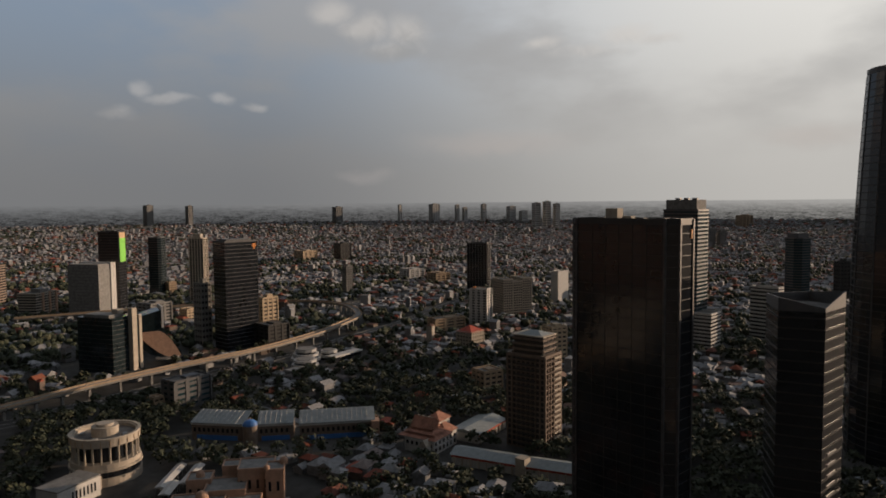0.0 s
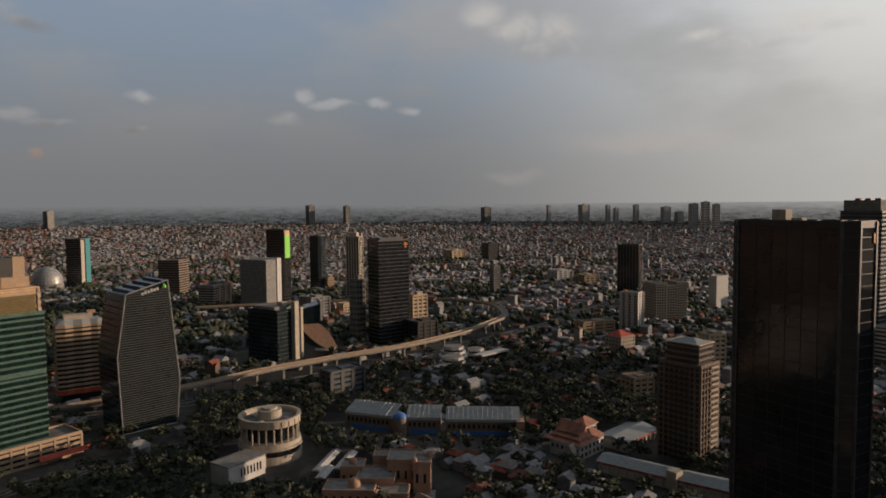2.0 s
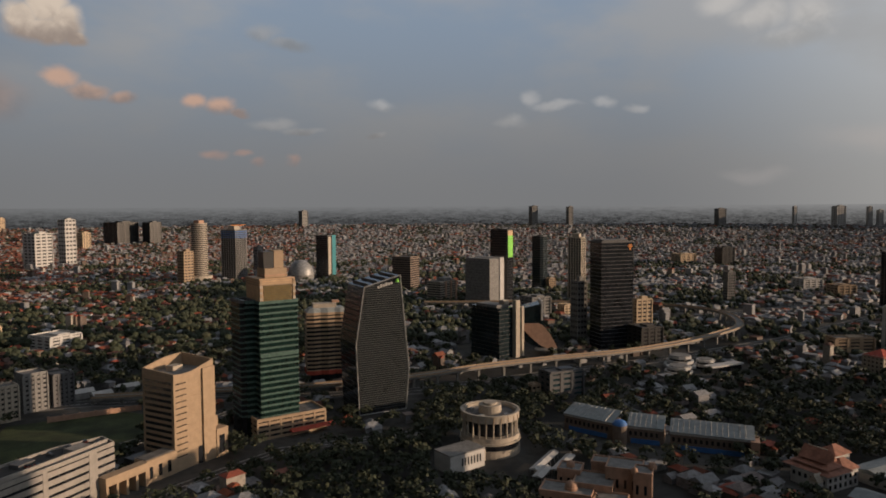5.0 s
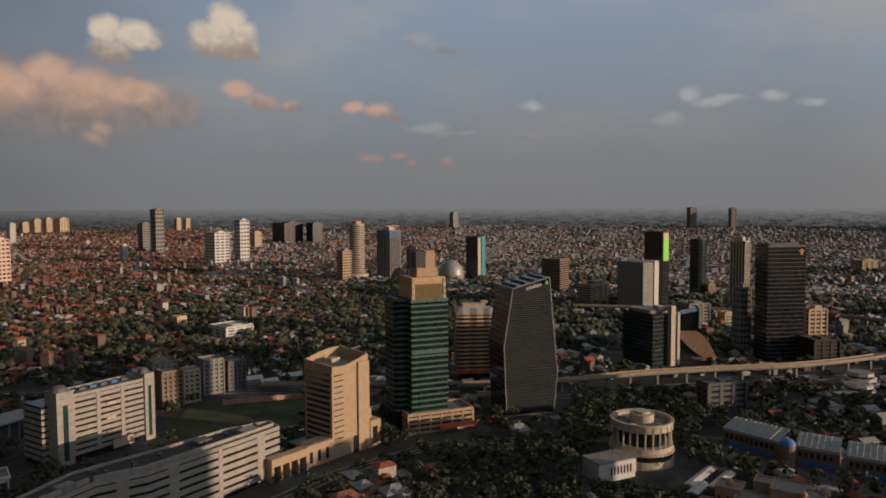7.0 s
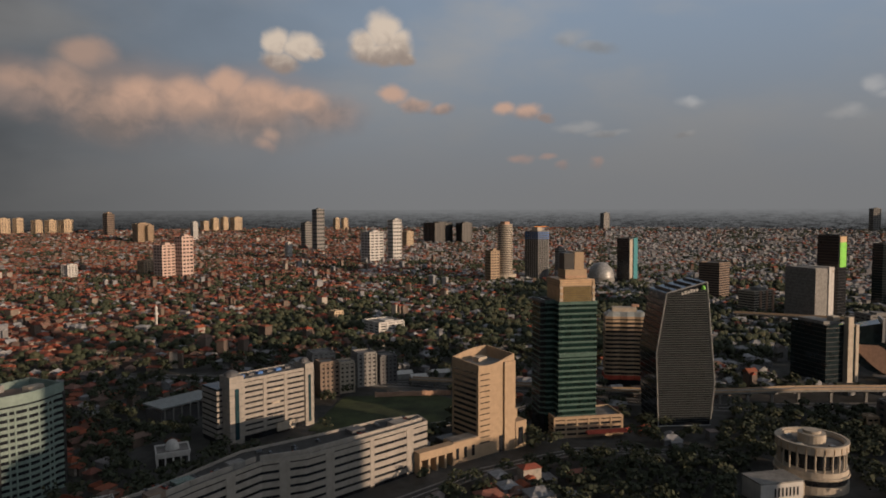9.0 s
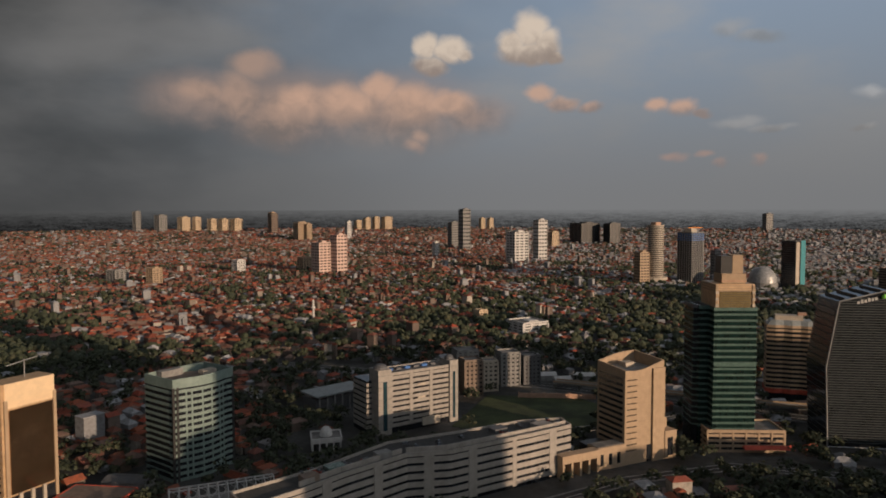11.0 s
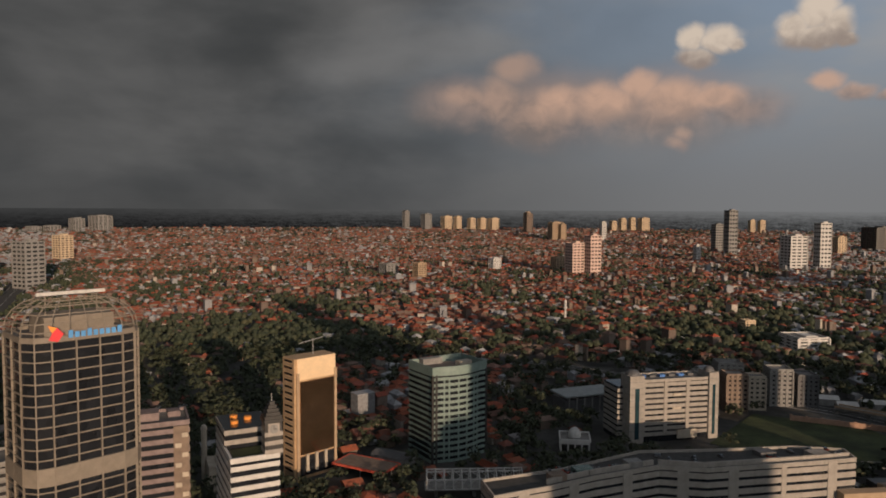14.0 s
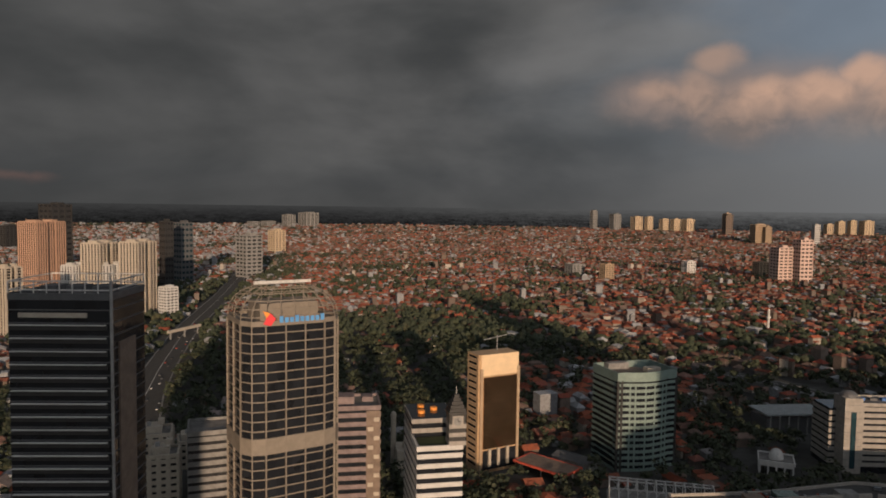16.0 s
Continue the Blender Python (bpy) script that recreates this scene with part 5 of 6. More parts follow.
side_box(ob, "shed_wall", M_CONCRETE, 0, 0, 0, 24, 12, 4.5)
part("shed_roof", Geo().hip(0, 0, 4.5, 24, 12, 1.6, 0, 1.0, 0.5), M_GREYCLAD, ob)
TAKEN.append((-262, 315, 13))

# arched lattice footbridge
ob = thing("lattice_bridge", "white arched lattice footbridge", "footbridge", -196, 302, 39)
part("deck", Geo().box(0, 0, 5, 52, 11, 0.8), M_CONCRETE, ob)


def bow_at(x, a):
    return (x, 6.2 * math.cos(a), 5.8 + 8.5 * math.sin(a))


for k in range(12):
    x = -25 + k * 50 / 11
    g = Geo()
    for j in range(10):
        g.tube(bow_at(x, math.pi * j / 10), bow_at(x, math.pi * (j + 1) / 10), 0.3, 5)
    part("arch_rib", g, M_WHITE, ob)
for j in range(0, 11, 2):
    part("purlin", Geo().tube(bow_at(-25, math.pi * j / 10), bow_at(25, math.pi * j / 10), 0.2, 5), M_WHITE, ob)
for k in range(11):
    x = -25 + k * 50 / 11
    for j in (1, 5, 7):
        part("diagonal", Geo().tube(bow_at(x, -math.pi * j / 10 + math.pi), bow_at(x + 50 / 11, math.pi - math.pi * (j + 2) / 10), 0.15, 4), M_WHITE, ob)
for x in (-20, 0, 20):
    side_box(ob, "pier", M_CONCRETE, x, 0, 0, 1.6, 3, 5)
TAKEN.append((-196, 302, 22))
TAKEN.append((-212, 289, 12))
TAKEN.append((-180, 315, 12))
ob = thing("link_bridge", "grey covered link bridge towards the shopping centre", "footbridge", -165, 325, 39)
side_box(ob, "deck", M_CONCRETE, 0, 0, 5, 36, 5, 3.2)
for x in (-12, 6):
    side_box(ob, "pier", M_CONCRETE, x, 0, 0, 1.4, 2.4, 5)

# ---- black and white block with a clock turret ----
ob = tower("office_block", "black and white striped office block with a clock turret", -218, 177, 62, [(-11, -10), (7, -10), (7, 26), (-11, 26)], 55, 3.9, core=G_BLACK, band=M_WHITE, band_h=1.9, out=0.3, category="office block")
part("raised_back", Geo().prism([(-11, 4), (7, 4), (7, 26), (-11, 26)], 55, 63), G_BLACK, ob)
for k in range(2):
    part("spandrel", Geo().ring([(-11, 4), (7, 4), (7, 26), (-11, 26)], 0.3, 0, 1.9), M_PLASTER, ob, at=(0, 0, 57 + k * 4))
side_box(ob, "roof_garden", M_GRASS, -2, -3, 55.1, 15, 12, 0.4)
tur = side_box(ob, "turret", M_BLACKWALL, 5, -7, 55, 6.6, 6.6, 14)
part("turret_cap", Geo().box(5, -7, 68.4, 7.4, 7.4, 0.9), M_BLACKWALL, tur)
for k in range(3):
    part("turret_band", Geo().ring([(1.7, -10.3), (8.3, -10.3), (8.3, -3.7), (1.7, -3.7)], 0.2, 56 + k * 3.4, 57.7 + k * 3.4), M_PLASTER, tur)
face = part("clock_face", Geo().box(5, -10.5, 63.5, 4.4, 0.3, 4.4), M_PLASTER, tur, "white square clock face")
part("dial", Geo().tube((5, -10.75, 65.7), (5, -10.6, 65.7), 1.7, 20), M_CONCRETE, tur)
part("pointer", Geo().box(5, -10.85, 65.6, 0.25, 0.15, 1.3), M_BLACKWALL, tur)
part("pointer", Geo().box(5.5, -10.85, 65.6, 1.1, 0.15, 0.25), M_BLACKWALL, tur)
for k in range(5):
    part("stepped_cap", Geo().box(5, -7, 69.3 + k * 1.3, 6.6 - k * 1.15, 6.6 - k * 1.15, 1.3), M_BLACKWALL, tur)
part("spire", Geo().tube((5, -7, 75), (5, -7, 79), 0.15), M_STEEL, tur)
for px, py in ((-6, 12), (0, 16), (-5, 20)):
    part("water_tank", Geo().prism(oval(3, 3, 12), 63, 64.2), M_ORANGESIGN, ob, "orange rooftop water tank", at=(px, py, 0))
tower("office_block", "narrow beige striped annex", -252, 196, 62, rect(10, 22), 50, 3.9, core=G_GREY, band=M_CREAM, band_h=2.0, category="office block")
ob = thing("mosque", "pale mosque with a ribbed dome and minaret behind the striped block", "mosque", -312, 235, 60)
side_box(ob, "hall", M_CREAM, 0, 0, 0, 22, 18, 14)
part("dome", Geo().dome(0, 0, 14, 7.5, 8.5), M_CREAM, ob)
part("minaret", Geo().tube((-12, 6, 0), (-12, 6, 30), 1.5, 10), M_CREAM, ob)
part("minaret_cap", Geo().dome(-12, 6, 30, 1.9, 3, 10, 4), M_CREAM, ob)
TAKEN.append((-312, 235, 18))
ob = tower("office_block", "brown and mauve striped office block", -262, 163, 60, rect(22, 20), 63, 3.9, core=G_BLACK, band=material("mauve_stone", (0.20, 0.155, 0.15), 0.8, var=0.25, streak=0.4), band_h=2.0, plant=((-4, 0, 8, 8, 3.5), (6, 3, 5, 5, 2.2)), category="office block")
side_box(ob, "dark_bay", M_BROWN, 8, -10.2, 0, 6, 1.2, 62)
for k in range(14):
    side_box(ob, "bay_panel", M_CREAM, 8 + (1.4 if k % 2 else -1.2), -10.9, 4 + k * 4.1, 2.4, 0.4, 1.8)
tower("office_block", "low grey banded office block", -305, 118, 70, rect(26, 20), 50, 3.6, core=G_GREY, band=M_CONCRETE, band_h=2.1, category="office block")

# ---- gridded tower with a cage crown ----
KLP = [(-20, -10), (-17, -14.5), (-12, -16), (12, -16), (17, -14.5), (20, -10), (20, 10), (17, 14.5), (12, 16), (-12, 16), (-17, 14.5), (-20, 10)]
ob = tower("office_tower", "dark glass tower gridded in cream with an open cage crown", -265, 130, 82, KLP, 104, 3.83, core=G_BLACK, band=M_TAN, band_h=0.45, out=0.3, piers=8.0, pier_w=0.45, pier_mat=M_TAN)
part("wide_belt", Geo().ring(KLP, 0.6, 52.5, 59), M_TAN, ob, "broad cream belt")
part("roof_house", Geo().box(0, 0, 104, 24, 17, 7), M_TAN, ob)
for k, (f_, z) in enumerate(((1.0, 106.5), (0.97, 109.5), (0.88, 112.5), (0.74, 115), (0.55, 116.6))):
    pl = [(x * f_, y * f_) for x, y in KLP]
    part("cage_ring", Geo().ring(pl, 0.15, z, z + 0.4, 0.25), M_TAN, ob)
for x, y in KLP + [(-6, -16), (0, -16), (6, -16), (-6, 16), (0, 16), (6, 16), (20, 0), (-20, 0)]:
    g = Geo()
    prev = (x, y, 104)
    for f_, z in ((1.0, 106.7), (0.97, 109.7), (0.88, 112.7), (0.74, 115.2), (0.55, 116.8)):
        g.tube(prev, (x * f_, y * f_, z), 0.22, 5)
        prev = (x * f_, y * f_, z)
    part("cage_rib", g, M_TAN, ob)
part("top_beam", Geo().box(0, 0, 118, 24, 1.2, 1.2), M_WHITE, ob)
for px in (-9, 9):
    part("beam_post", Geo().tube((px, 0, 111), (px, 0, 118), 0.25), M_TAN, ob)
part("emblem", Geo().add([(-13.2, -16.9, 104.2), (-10.2, -16.9, 103.4), (-8.2, -16.9, 106), (-10.4, -16.9, 108.4), (-13.4, -16.9, 109.4), (-12, -16.9, 106.6)], [(0, 1, 2, 5), (5, 2, 3, 4)]), M_REDSIGN, ob, "red and orange star-like emblem")
part("emblem", Geo().add([(-13.4, -17.0, 109.4), (-10.4, -17.0, 108.4), (-12, -17.0, 106.6)], [(0, 2, 1)]), M_ORANGESIGN, ob)
for k in range(9):
    side_box(ob, "sign_bar", M_BLUESIGN, -6 + k * 2.1, -16.9, 104.4, 1.5, 0.4, 2.6 if k in (0, 3, 8) else 2.0, "blue sign bar")

# ---- dark banded tower with roof frame ----
DK = [(-12.5, -15), (12.5, -15), (12.5, 15), (-12.5, 15)]
ob = tower("office_tower", "dark glass tower with pale sunshades and a roof frame", -241, 49, 143, DK, 122, 3.95, core=G_BLACK, band=M_GREYCLAD, band_h=0.35, out=0.15)
for k in range(29):
    side_box(ob, "sunshade", M_WHITE, -13.0, 0.5, 3 + k * 3.95, 1.0, 28, 0.28)
    side_box(ob, "dark_spandrel", M_BLACKWALL, -12.6, 0.5, 1.6 + k * 3.95, 0.5, 28.6, 1.4)
side_box(ob, "flank_wall", M_BROWN, -2, -15.2, 0, 12, 0.7, 108, "plain brown flank wall")
side_box(ob, "corner_fin", M_STEEL, -12.7, -15.2, 0, 0.7, 0.7, 127)
side_box(ob, "lit_band", M_CREAM, -12.7, 2, 116, 0.5, 20, 1.4)
for z in (124, 126.6):
    part("roof_rail", Geo().ring(DK, 0.1, z, z + 0.35, 0.3), M_WHITE, ob)
for k in range(9):
    side_box(ob, "rail_post", M_WHITE, -12.5, -15 + k * 3.75, 122, 0.3, 0.3, 5)
    side_box(ob, "rail_post", M_WHITE, 12.5, -15 + k * 3.75, 122, 0.3, 0.3, 5)
for k in range(3):
    side_box(ob, "roof_unit", M_GREYCLAD, 0, -8 + k * 8, 122, 7, 5, 2.4)

# ---- unseen tower added behind the camera to shade the dark banded tower ----
tower("office_tower", "unseen grey concrete tower added to cast shade", 40, -105, 28, rect(30, 54), 172, 4.3, core=G_GREY, band=M_CONCRETE, band_h=2.0, out=0.2)

# ---- stepped cream houses below the dark tower ----
for label, x, y, rot, wd, dp, h in (("sunlit cream stepped house with roof terraces", -376, 112, 70, 15, 17, 30), ("tall narrow cream house with terraces", -350, 108, 68, 13, 14, 27), ("pale flat-roofed house beside the terraces", -398, 140, 74, 18, 16, 15)):
    o = tower("apartment_block", label, x, y, rot, rect(wd, dp), h, 3.6, core=G_GREY, band=M_CREAM, band_h=2.1, out=0.2, piers=4.5, pier_w=2.2, pier_mat=M_CREAM, category="apartment block")
    side_box(o, "roof_storey", M_CREAM, -wd * 0.12, dp * 0.1, h, wd * 0.6, dp * 0.6, 3.4)
    side_box(o, "stair_head", M_CREAM, wd * 0.15, dp * 0.2, h + 3.4, 3.2, 3.6, 2.6)
    part("water_tank", Geo().prism(oval(2, 2, 12), h + 3.4, h + 5.4), M_STEEL, o, at=(-wd * 0.25, 0, 0))

# ---- apartment towers beyond ----
for label, x, y, rot, wd, dp, h, m in (
    ("tall peach and brown ribbed apartment tower", -1401, 226, 121, 56, 45, 116, M_ORANGE),
    ("cream ribbed apartment tower with dark strips", -1029, 235, 128, 36, 29, 96, M_CREAM),
    ("cream ribbed apartment tower with dark strips", -1000, 276, 127, 36, 29, 98, M_CREAM),
    ("lower white apartment tower", -1042, 207, 118, 26, 21, 66, M_WHITE),
    ("lower white apartment tower", -1019, 244, 113, 28, 23, 67, M_WHITE),
    ("cream apartment tower edge", -898, 112, 115, 18, 16, 78, M_CREAM),
):
    tower("apartment_tower", label, x, y, rot, [(-wd / 2, -dp / 2), (-wd / 6, -dp / 2), (-wd / 6, -dp / 2 + 3), (wd / 6, -dp / 2 + 3), (wd / 6, -dp / 2), (wd / 2, -dp / 2), (wd / 2, dp / 2), (-wd / 2, dp / 2)], h, 3.3, core=G_BLACK, band=m, band_h=0.8, out=0.2, piers=5.2, pier_w=2.5, pier_mat=m, plant=((-wd * 0.3, 0, wd * 0.2, dp * 0.5, 4), (wd * 0.3, 0, wd * 0.2, dp * 0.5, 4)), category="apartment tower", group="apartment towers by the toll road")
ob = thing("sign_gantry", "pale gantry across the toll road", "gantry", -793, 268, 120)
side_box(ob, "beam", M_CREAM, 0, 0, 8, 52, 3, 3)
for px in (-22, 0, 22):
    side_box(ob, "post", M_CONCRETE, px, 0, 0, 1.5, 1.5, 8)

# minaret among the red roofs
ob = thing("minaret", "slim white minaret rising from red roofs", "minaret", -413, 860, 0)
part("shaft", Geo().tube((0, 0, 0), (0, 0, 26), 1.5, 10), M_WHITE, ob)
part("gallery", Geo().prism(oval(5.5, 5.5, 10), 18, 20), M_WHITE, ob)
part("cap", Geo().dome(0, 0, 26, 1.8, 4, 10, 4), M_WHITE, ob)

# ---- mid-rise and far blocks ----
PALE_FLAT, WHITE_FLAT, YELLOW_FLAT = M_BEIGE, M_WHITE, material("ochre_paint", (0.52, 0.40, 0.27), 0.85, var=0.12, streak=0.2)
GREY_FLAT, DARK_FLAT, BLUE_FLAT, BROWN_FLAT, PINK_FLAT = M_CONCRETE, M_BLACKWALL, M_GREYCLAD, M_BROWN, material("pinkish_paint", (0.55, 0.40, 0.34), 0.85, var=0.1, streak=0.2)


def block(label, mat, x, y, rot, wd, dp, top, base):
    """A plainer building of storeys, some way off."""
    h = top - base
    k = max(2, min(11, round(h / 4)))
    words = label if len(label.split()) > 3 else label + " in the haze"
    b = tower("apartment_block" if "apart" in label or "resid" in label else "office_building", words, x, y, rot, rect(wd, dp), top, h / k, base, core=G_BLUE if mat is M_GREYCLAD else G_GREY, band=mat, band_h=h / k * 0.55, out=max(0.2, wd * 0.01), piers=max(3.5, wd / 3), pier_w=max(1.0, wd / 10), pier_mat=mat, plant=((wd * 0.1, 0, wd * 0.4, dp * 0.5, min(5, h * 0.08)),), category="building")
    return b


block("far pale beige apartment tower", PALE_FLAT, -1866, 3394, 64, 26, 26, 140, 31)
block("far beige apartment block", PALE_FLAT, -1504, 3014, 62, 52, 52, 93, 16)
block("far white office tower", WHITE_FLAT, -1263, 3007, 58, 22, 22, 99, 14)
block("far yellow apartment slab", YELLOW_FLAT, -1510, 3737, 57, 31, 31, 91.9, 38)
block("far yellow apartment slab", YELLOW_FLAT, -1462, 3755, 56, 31, 31, 106.7, 38)
block("far yellow apartment slab", YELLOW_FLAT, -1414, 3774, 56, 29, 29, 111.3, 38)
block("far yellow apartment slab", YELLOW_FLAT, -1356, 3795, 55, 45, 45, 111.3, 38)
block("far grey residential tower", GREY_FLAT, -665, 2626, 49, 29, 29, 103, 3)
block("far tall grey residential tower", GREY_FLAT, -592, 2509, 48, 30, 30, 153, 2)
block("far yellow apartment slab", YELLOW_FLAT, -826, 3944, 47, 26, 26, 104.0, 38)
block("far yellow apartment slab", YELLOW_FLAT, -780, 3954, 46, 26, 26, 103.0, 38)
block("white mid-rise hotel block", WHITE_FLAT, -311, 1974, 44, 44, 44, 88, 0)
block("white residential tower with a red crown", WHITE_FLAT, -260, 2085, 42, 29, 29, 120, 0)
block("yellow apartment block", YELLOW_FLAT, -291, 2757, 41, 30, 30, 64, 4)
block("dark unfinished office block", DARK_FLAT, -188, 3026, 39, 86, 86, 94, 8)
block("dark office block", DARK_FLAT, -74, 2991, 36, 48, 48, 93, 8)
# far towers on the right: paler grey or white paint stands in for haze
block("far grey concrete tower", GREY_FLAT, 694, 3970, 25, 35, 35, 128.7, 38)
block("far bluish tower", GREY_FLAT, 1930, 3538, 6, 35, 35, 149.1, 38)
block("far bluish tower", GREY_FLAT, 2107, 3435, 3, 27, 27, 144.3, 38)
block("far grey concrete tower", GREY_FLAT, 2744, 2952, -8, 41, 41, 130.7, 38)
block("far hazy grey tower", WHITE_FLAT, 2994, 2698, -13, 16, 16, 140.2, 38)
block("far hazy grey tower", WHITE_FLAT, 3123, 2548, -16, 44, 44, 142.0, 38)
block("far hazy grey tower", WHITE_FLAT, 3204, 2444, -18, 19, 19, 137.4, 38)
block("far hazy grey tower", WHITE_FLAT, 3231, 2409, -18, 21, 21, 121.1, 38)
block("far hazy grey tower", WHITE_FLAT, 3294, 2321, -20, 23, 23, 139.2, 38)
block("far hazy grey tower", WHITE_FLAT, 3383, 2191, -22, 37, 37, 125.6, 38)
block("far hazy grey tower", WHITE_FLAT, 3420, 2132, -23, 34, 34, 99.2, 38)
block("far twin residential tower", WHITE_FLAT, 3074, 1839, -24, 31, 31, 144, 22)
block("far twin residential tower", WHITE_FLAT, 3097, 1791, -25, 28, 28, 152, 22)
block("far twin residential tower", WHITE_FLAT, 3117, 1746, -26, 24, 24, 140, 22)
block("far pale block", PALE_FLAT, 3486, 943, -40, 53, 53, 78, 22)
block("far white tower", WHITE_FLAT, 2938, 488, -46, 11, 11, 52, 8)
block("grey mid-rise slab", GREY_FLAT, 2322, 733, -37, 21, 21, 57, 0)
block("grey mid-rise slab", GREY_FLAT, 2338, 702, -38, 20, 20, 53, 0)
block("dark tower block", DARK_FLAT, 1133, 172, -46, 14, 14, 61, 0)
block("dark tower with a glass top", DARK_FLAT, -1912, 338, 115, 49, 49, 146, 0)
block("black slab tower", DARK_FLAT, -1271, 399, 108, 16, 16, 119, 0)
block("blue-grey slab tower", BLUE_FLAT, -1370, 462, 106, 25, 25, 114, 0)
block("grey tower with a slanted roof", GREY_FLAT, -1392, 606, 101, 37, 37, 87, 0)
block("orange-sided apartment block", YELLOW_FLAT, -2060, 990, 99, 37, 37, 72, 0)
block("far hazy grey block", GREY_FLAT, -3514, 1760, 98, 50, 50, 100, 33)
block("far hazy grey block", GREY_FLAT, -3492, 1869, 97, 77, 77, 113, 33)
block("far hazy grey block", GREY_FLAT, -3576, 1583, 101, 46, 46, 62, 32)
block("far hazy grey block", GREY_FLAT, -3554, 1659, 100, 53, 53, 65, 32)
block("dark block", DARK_FLAT, -2600, 323, 118, 39, 39, 75, 2)
block("white office block", WHITE_FLAT, -953, 301, 107, 17, 17, 39, 0)
block("far yellow apartment slab", YELLOW_FLAT, -2336, 3284, 70, 45, 45, 113.6, 38)
block("far yellow apartment slab", YELLOW_FLAT, -2283, 3321, 70, 32, 32, 113.5, 38)
block("far yellow apartment slab", YELLOW_FLAT, -2216, 3366, 68, 34, 34, 103.7, 38)
block("far yellow apartment slab", YELLOW_FLAT, -2166, 3398, 68, 36, 36, 103.7, 38)
block("far yellow apartment slab", YELLOW_FLAT, -2109, 3434, 67, 48, 48, 103.8, 38)
block("far brown tower", BROWN_FLAT, -1825, 3326, 64, 35, 35, 134, 29)
block("far pale apartment block", PALE_FLAT, -1446, 2876, 62, 28, 28, 95, 13)
block("far pale apartment block", PALE_FLAT, -1411, 2892, 61, 26, 26, 87, 13)
block("far grey tower", GREY_FLAT, -2522, 3143, 74, 28, 28, 145.6, 38)
block("far grey tower", GREY_FLAT, -2429, 3215, 72, 44, 44, 126.3, 38)
block("pale hotel wing", PALE_FLAT, -786, 1590, 61, 25, 25, 33, 0)
block("pinkish apartment wing", PINK_FLAT, -704, 1512, 60, 31, 31, 74, 0)
block("tall pinkish apartment tower", PINK_FLAT, -666, 1527, 59, 27, 27, 92, 0)
block("small white office block", WHITE_FLAT, -595, 2123, 51, 15, 15, 50, 0)
block("grey school block", GREY_FLAT, -1048, 1242, 75, 30, 30, 25, 0)
block("pale market block", PALE_FLAT, -931, 1208, 73, 21, 21, 34, 0)
block("pale water tower block", WHITE_FLAT, -912, 1493, 66, 22, 22, 31, 0)
block("grey mid-rise tower", GREY_FLAT, 812, 852, -9, 12, 12, 45, 0)
block("dark mid-rise block", DARK_FLAT, 1281, 1361, -8, 32, 32, 45, 0)
block("cream offices", YELLOW_FLAT, 1231, 1452, -5, 42, 42, 25, 0)
block("pale offices", PALE_FLAT, 1023, 826, -16, 30, 30, 18, 0)
block("white offices", WHITE_FLAT, 1040, 907, -14, 34, 34, 20, 0)
block("beige offices beside the viaduct", YELLOW_FLAT, 479, 631, -2, 19, 11, 47, 0)
block("dark low podium block", DARK_FLAT, 459, 598, -2, 25, 25, 24, 0)
block("grey slim block", GREY_FLAT, 416, 658, 3, 12, 12, 67, 0)
block("grey stepped offices", GREY_FLAT, 451, 820, 6, 28, 28, 29, 0)
block("round white water tank block", PALE_FLAT, 631, 1093, 5, 13, 13, 20, 0)
block("small cream offices", YELLOW_FLAT, 500, 823, 4, 16, 16, 15, 0)
block("glass-fronted block with orange piers", BLUE_FLAT, 283, 472, 4, 30, 15, 21, 0)
block("orange school block", YELLOW_FLAT, 575, 324, -26, 16, 16, 33, 0)
block("long white market hall", PALE_FLAT, 645, 509, -17, 40, 16, 14, 0)
block("grey curved-roof library", GREY_FLAT, 476, 301, -23, 13, 13, 27, 0)
block("pale villa block", PALE_FLAT, 454, 317, -20, 17, 17, 16, 0)
block("striped grey offices", PALE_FLAT, 23, 1455, 34, 21, 21, 64, 0)
block("small grey tower", GREY_FLAT, 172, 1541, 29, 14, 14, 65, 0)
block("white villa", WHITE_FLAT, -121, 850, 43, 35, 35, 14, 0)
block("yellow villa", YELLOW_FLAT, -196, 927, 47, 13, 13, 14, 0)
block("low cream offices", PALE_FLAT, 261, 478, 6, 8, 8, 10, 0)

# ---- trees ----
rng = np.random.default_rng(5)


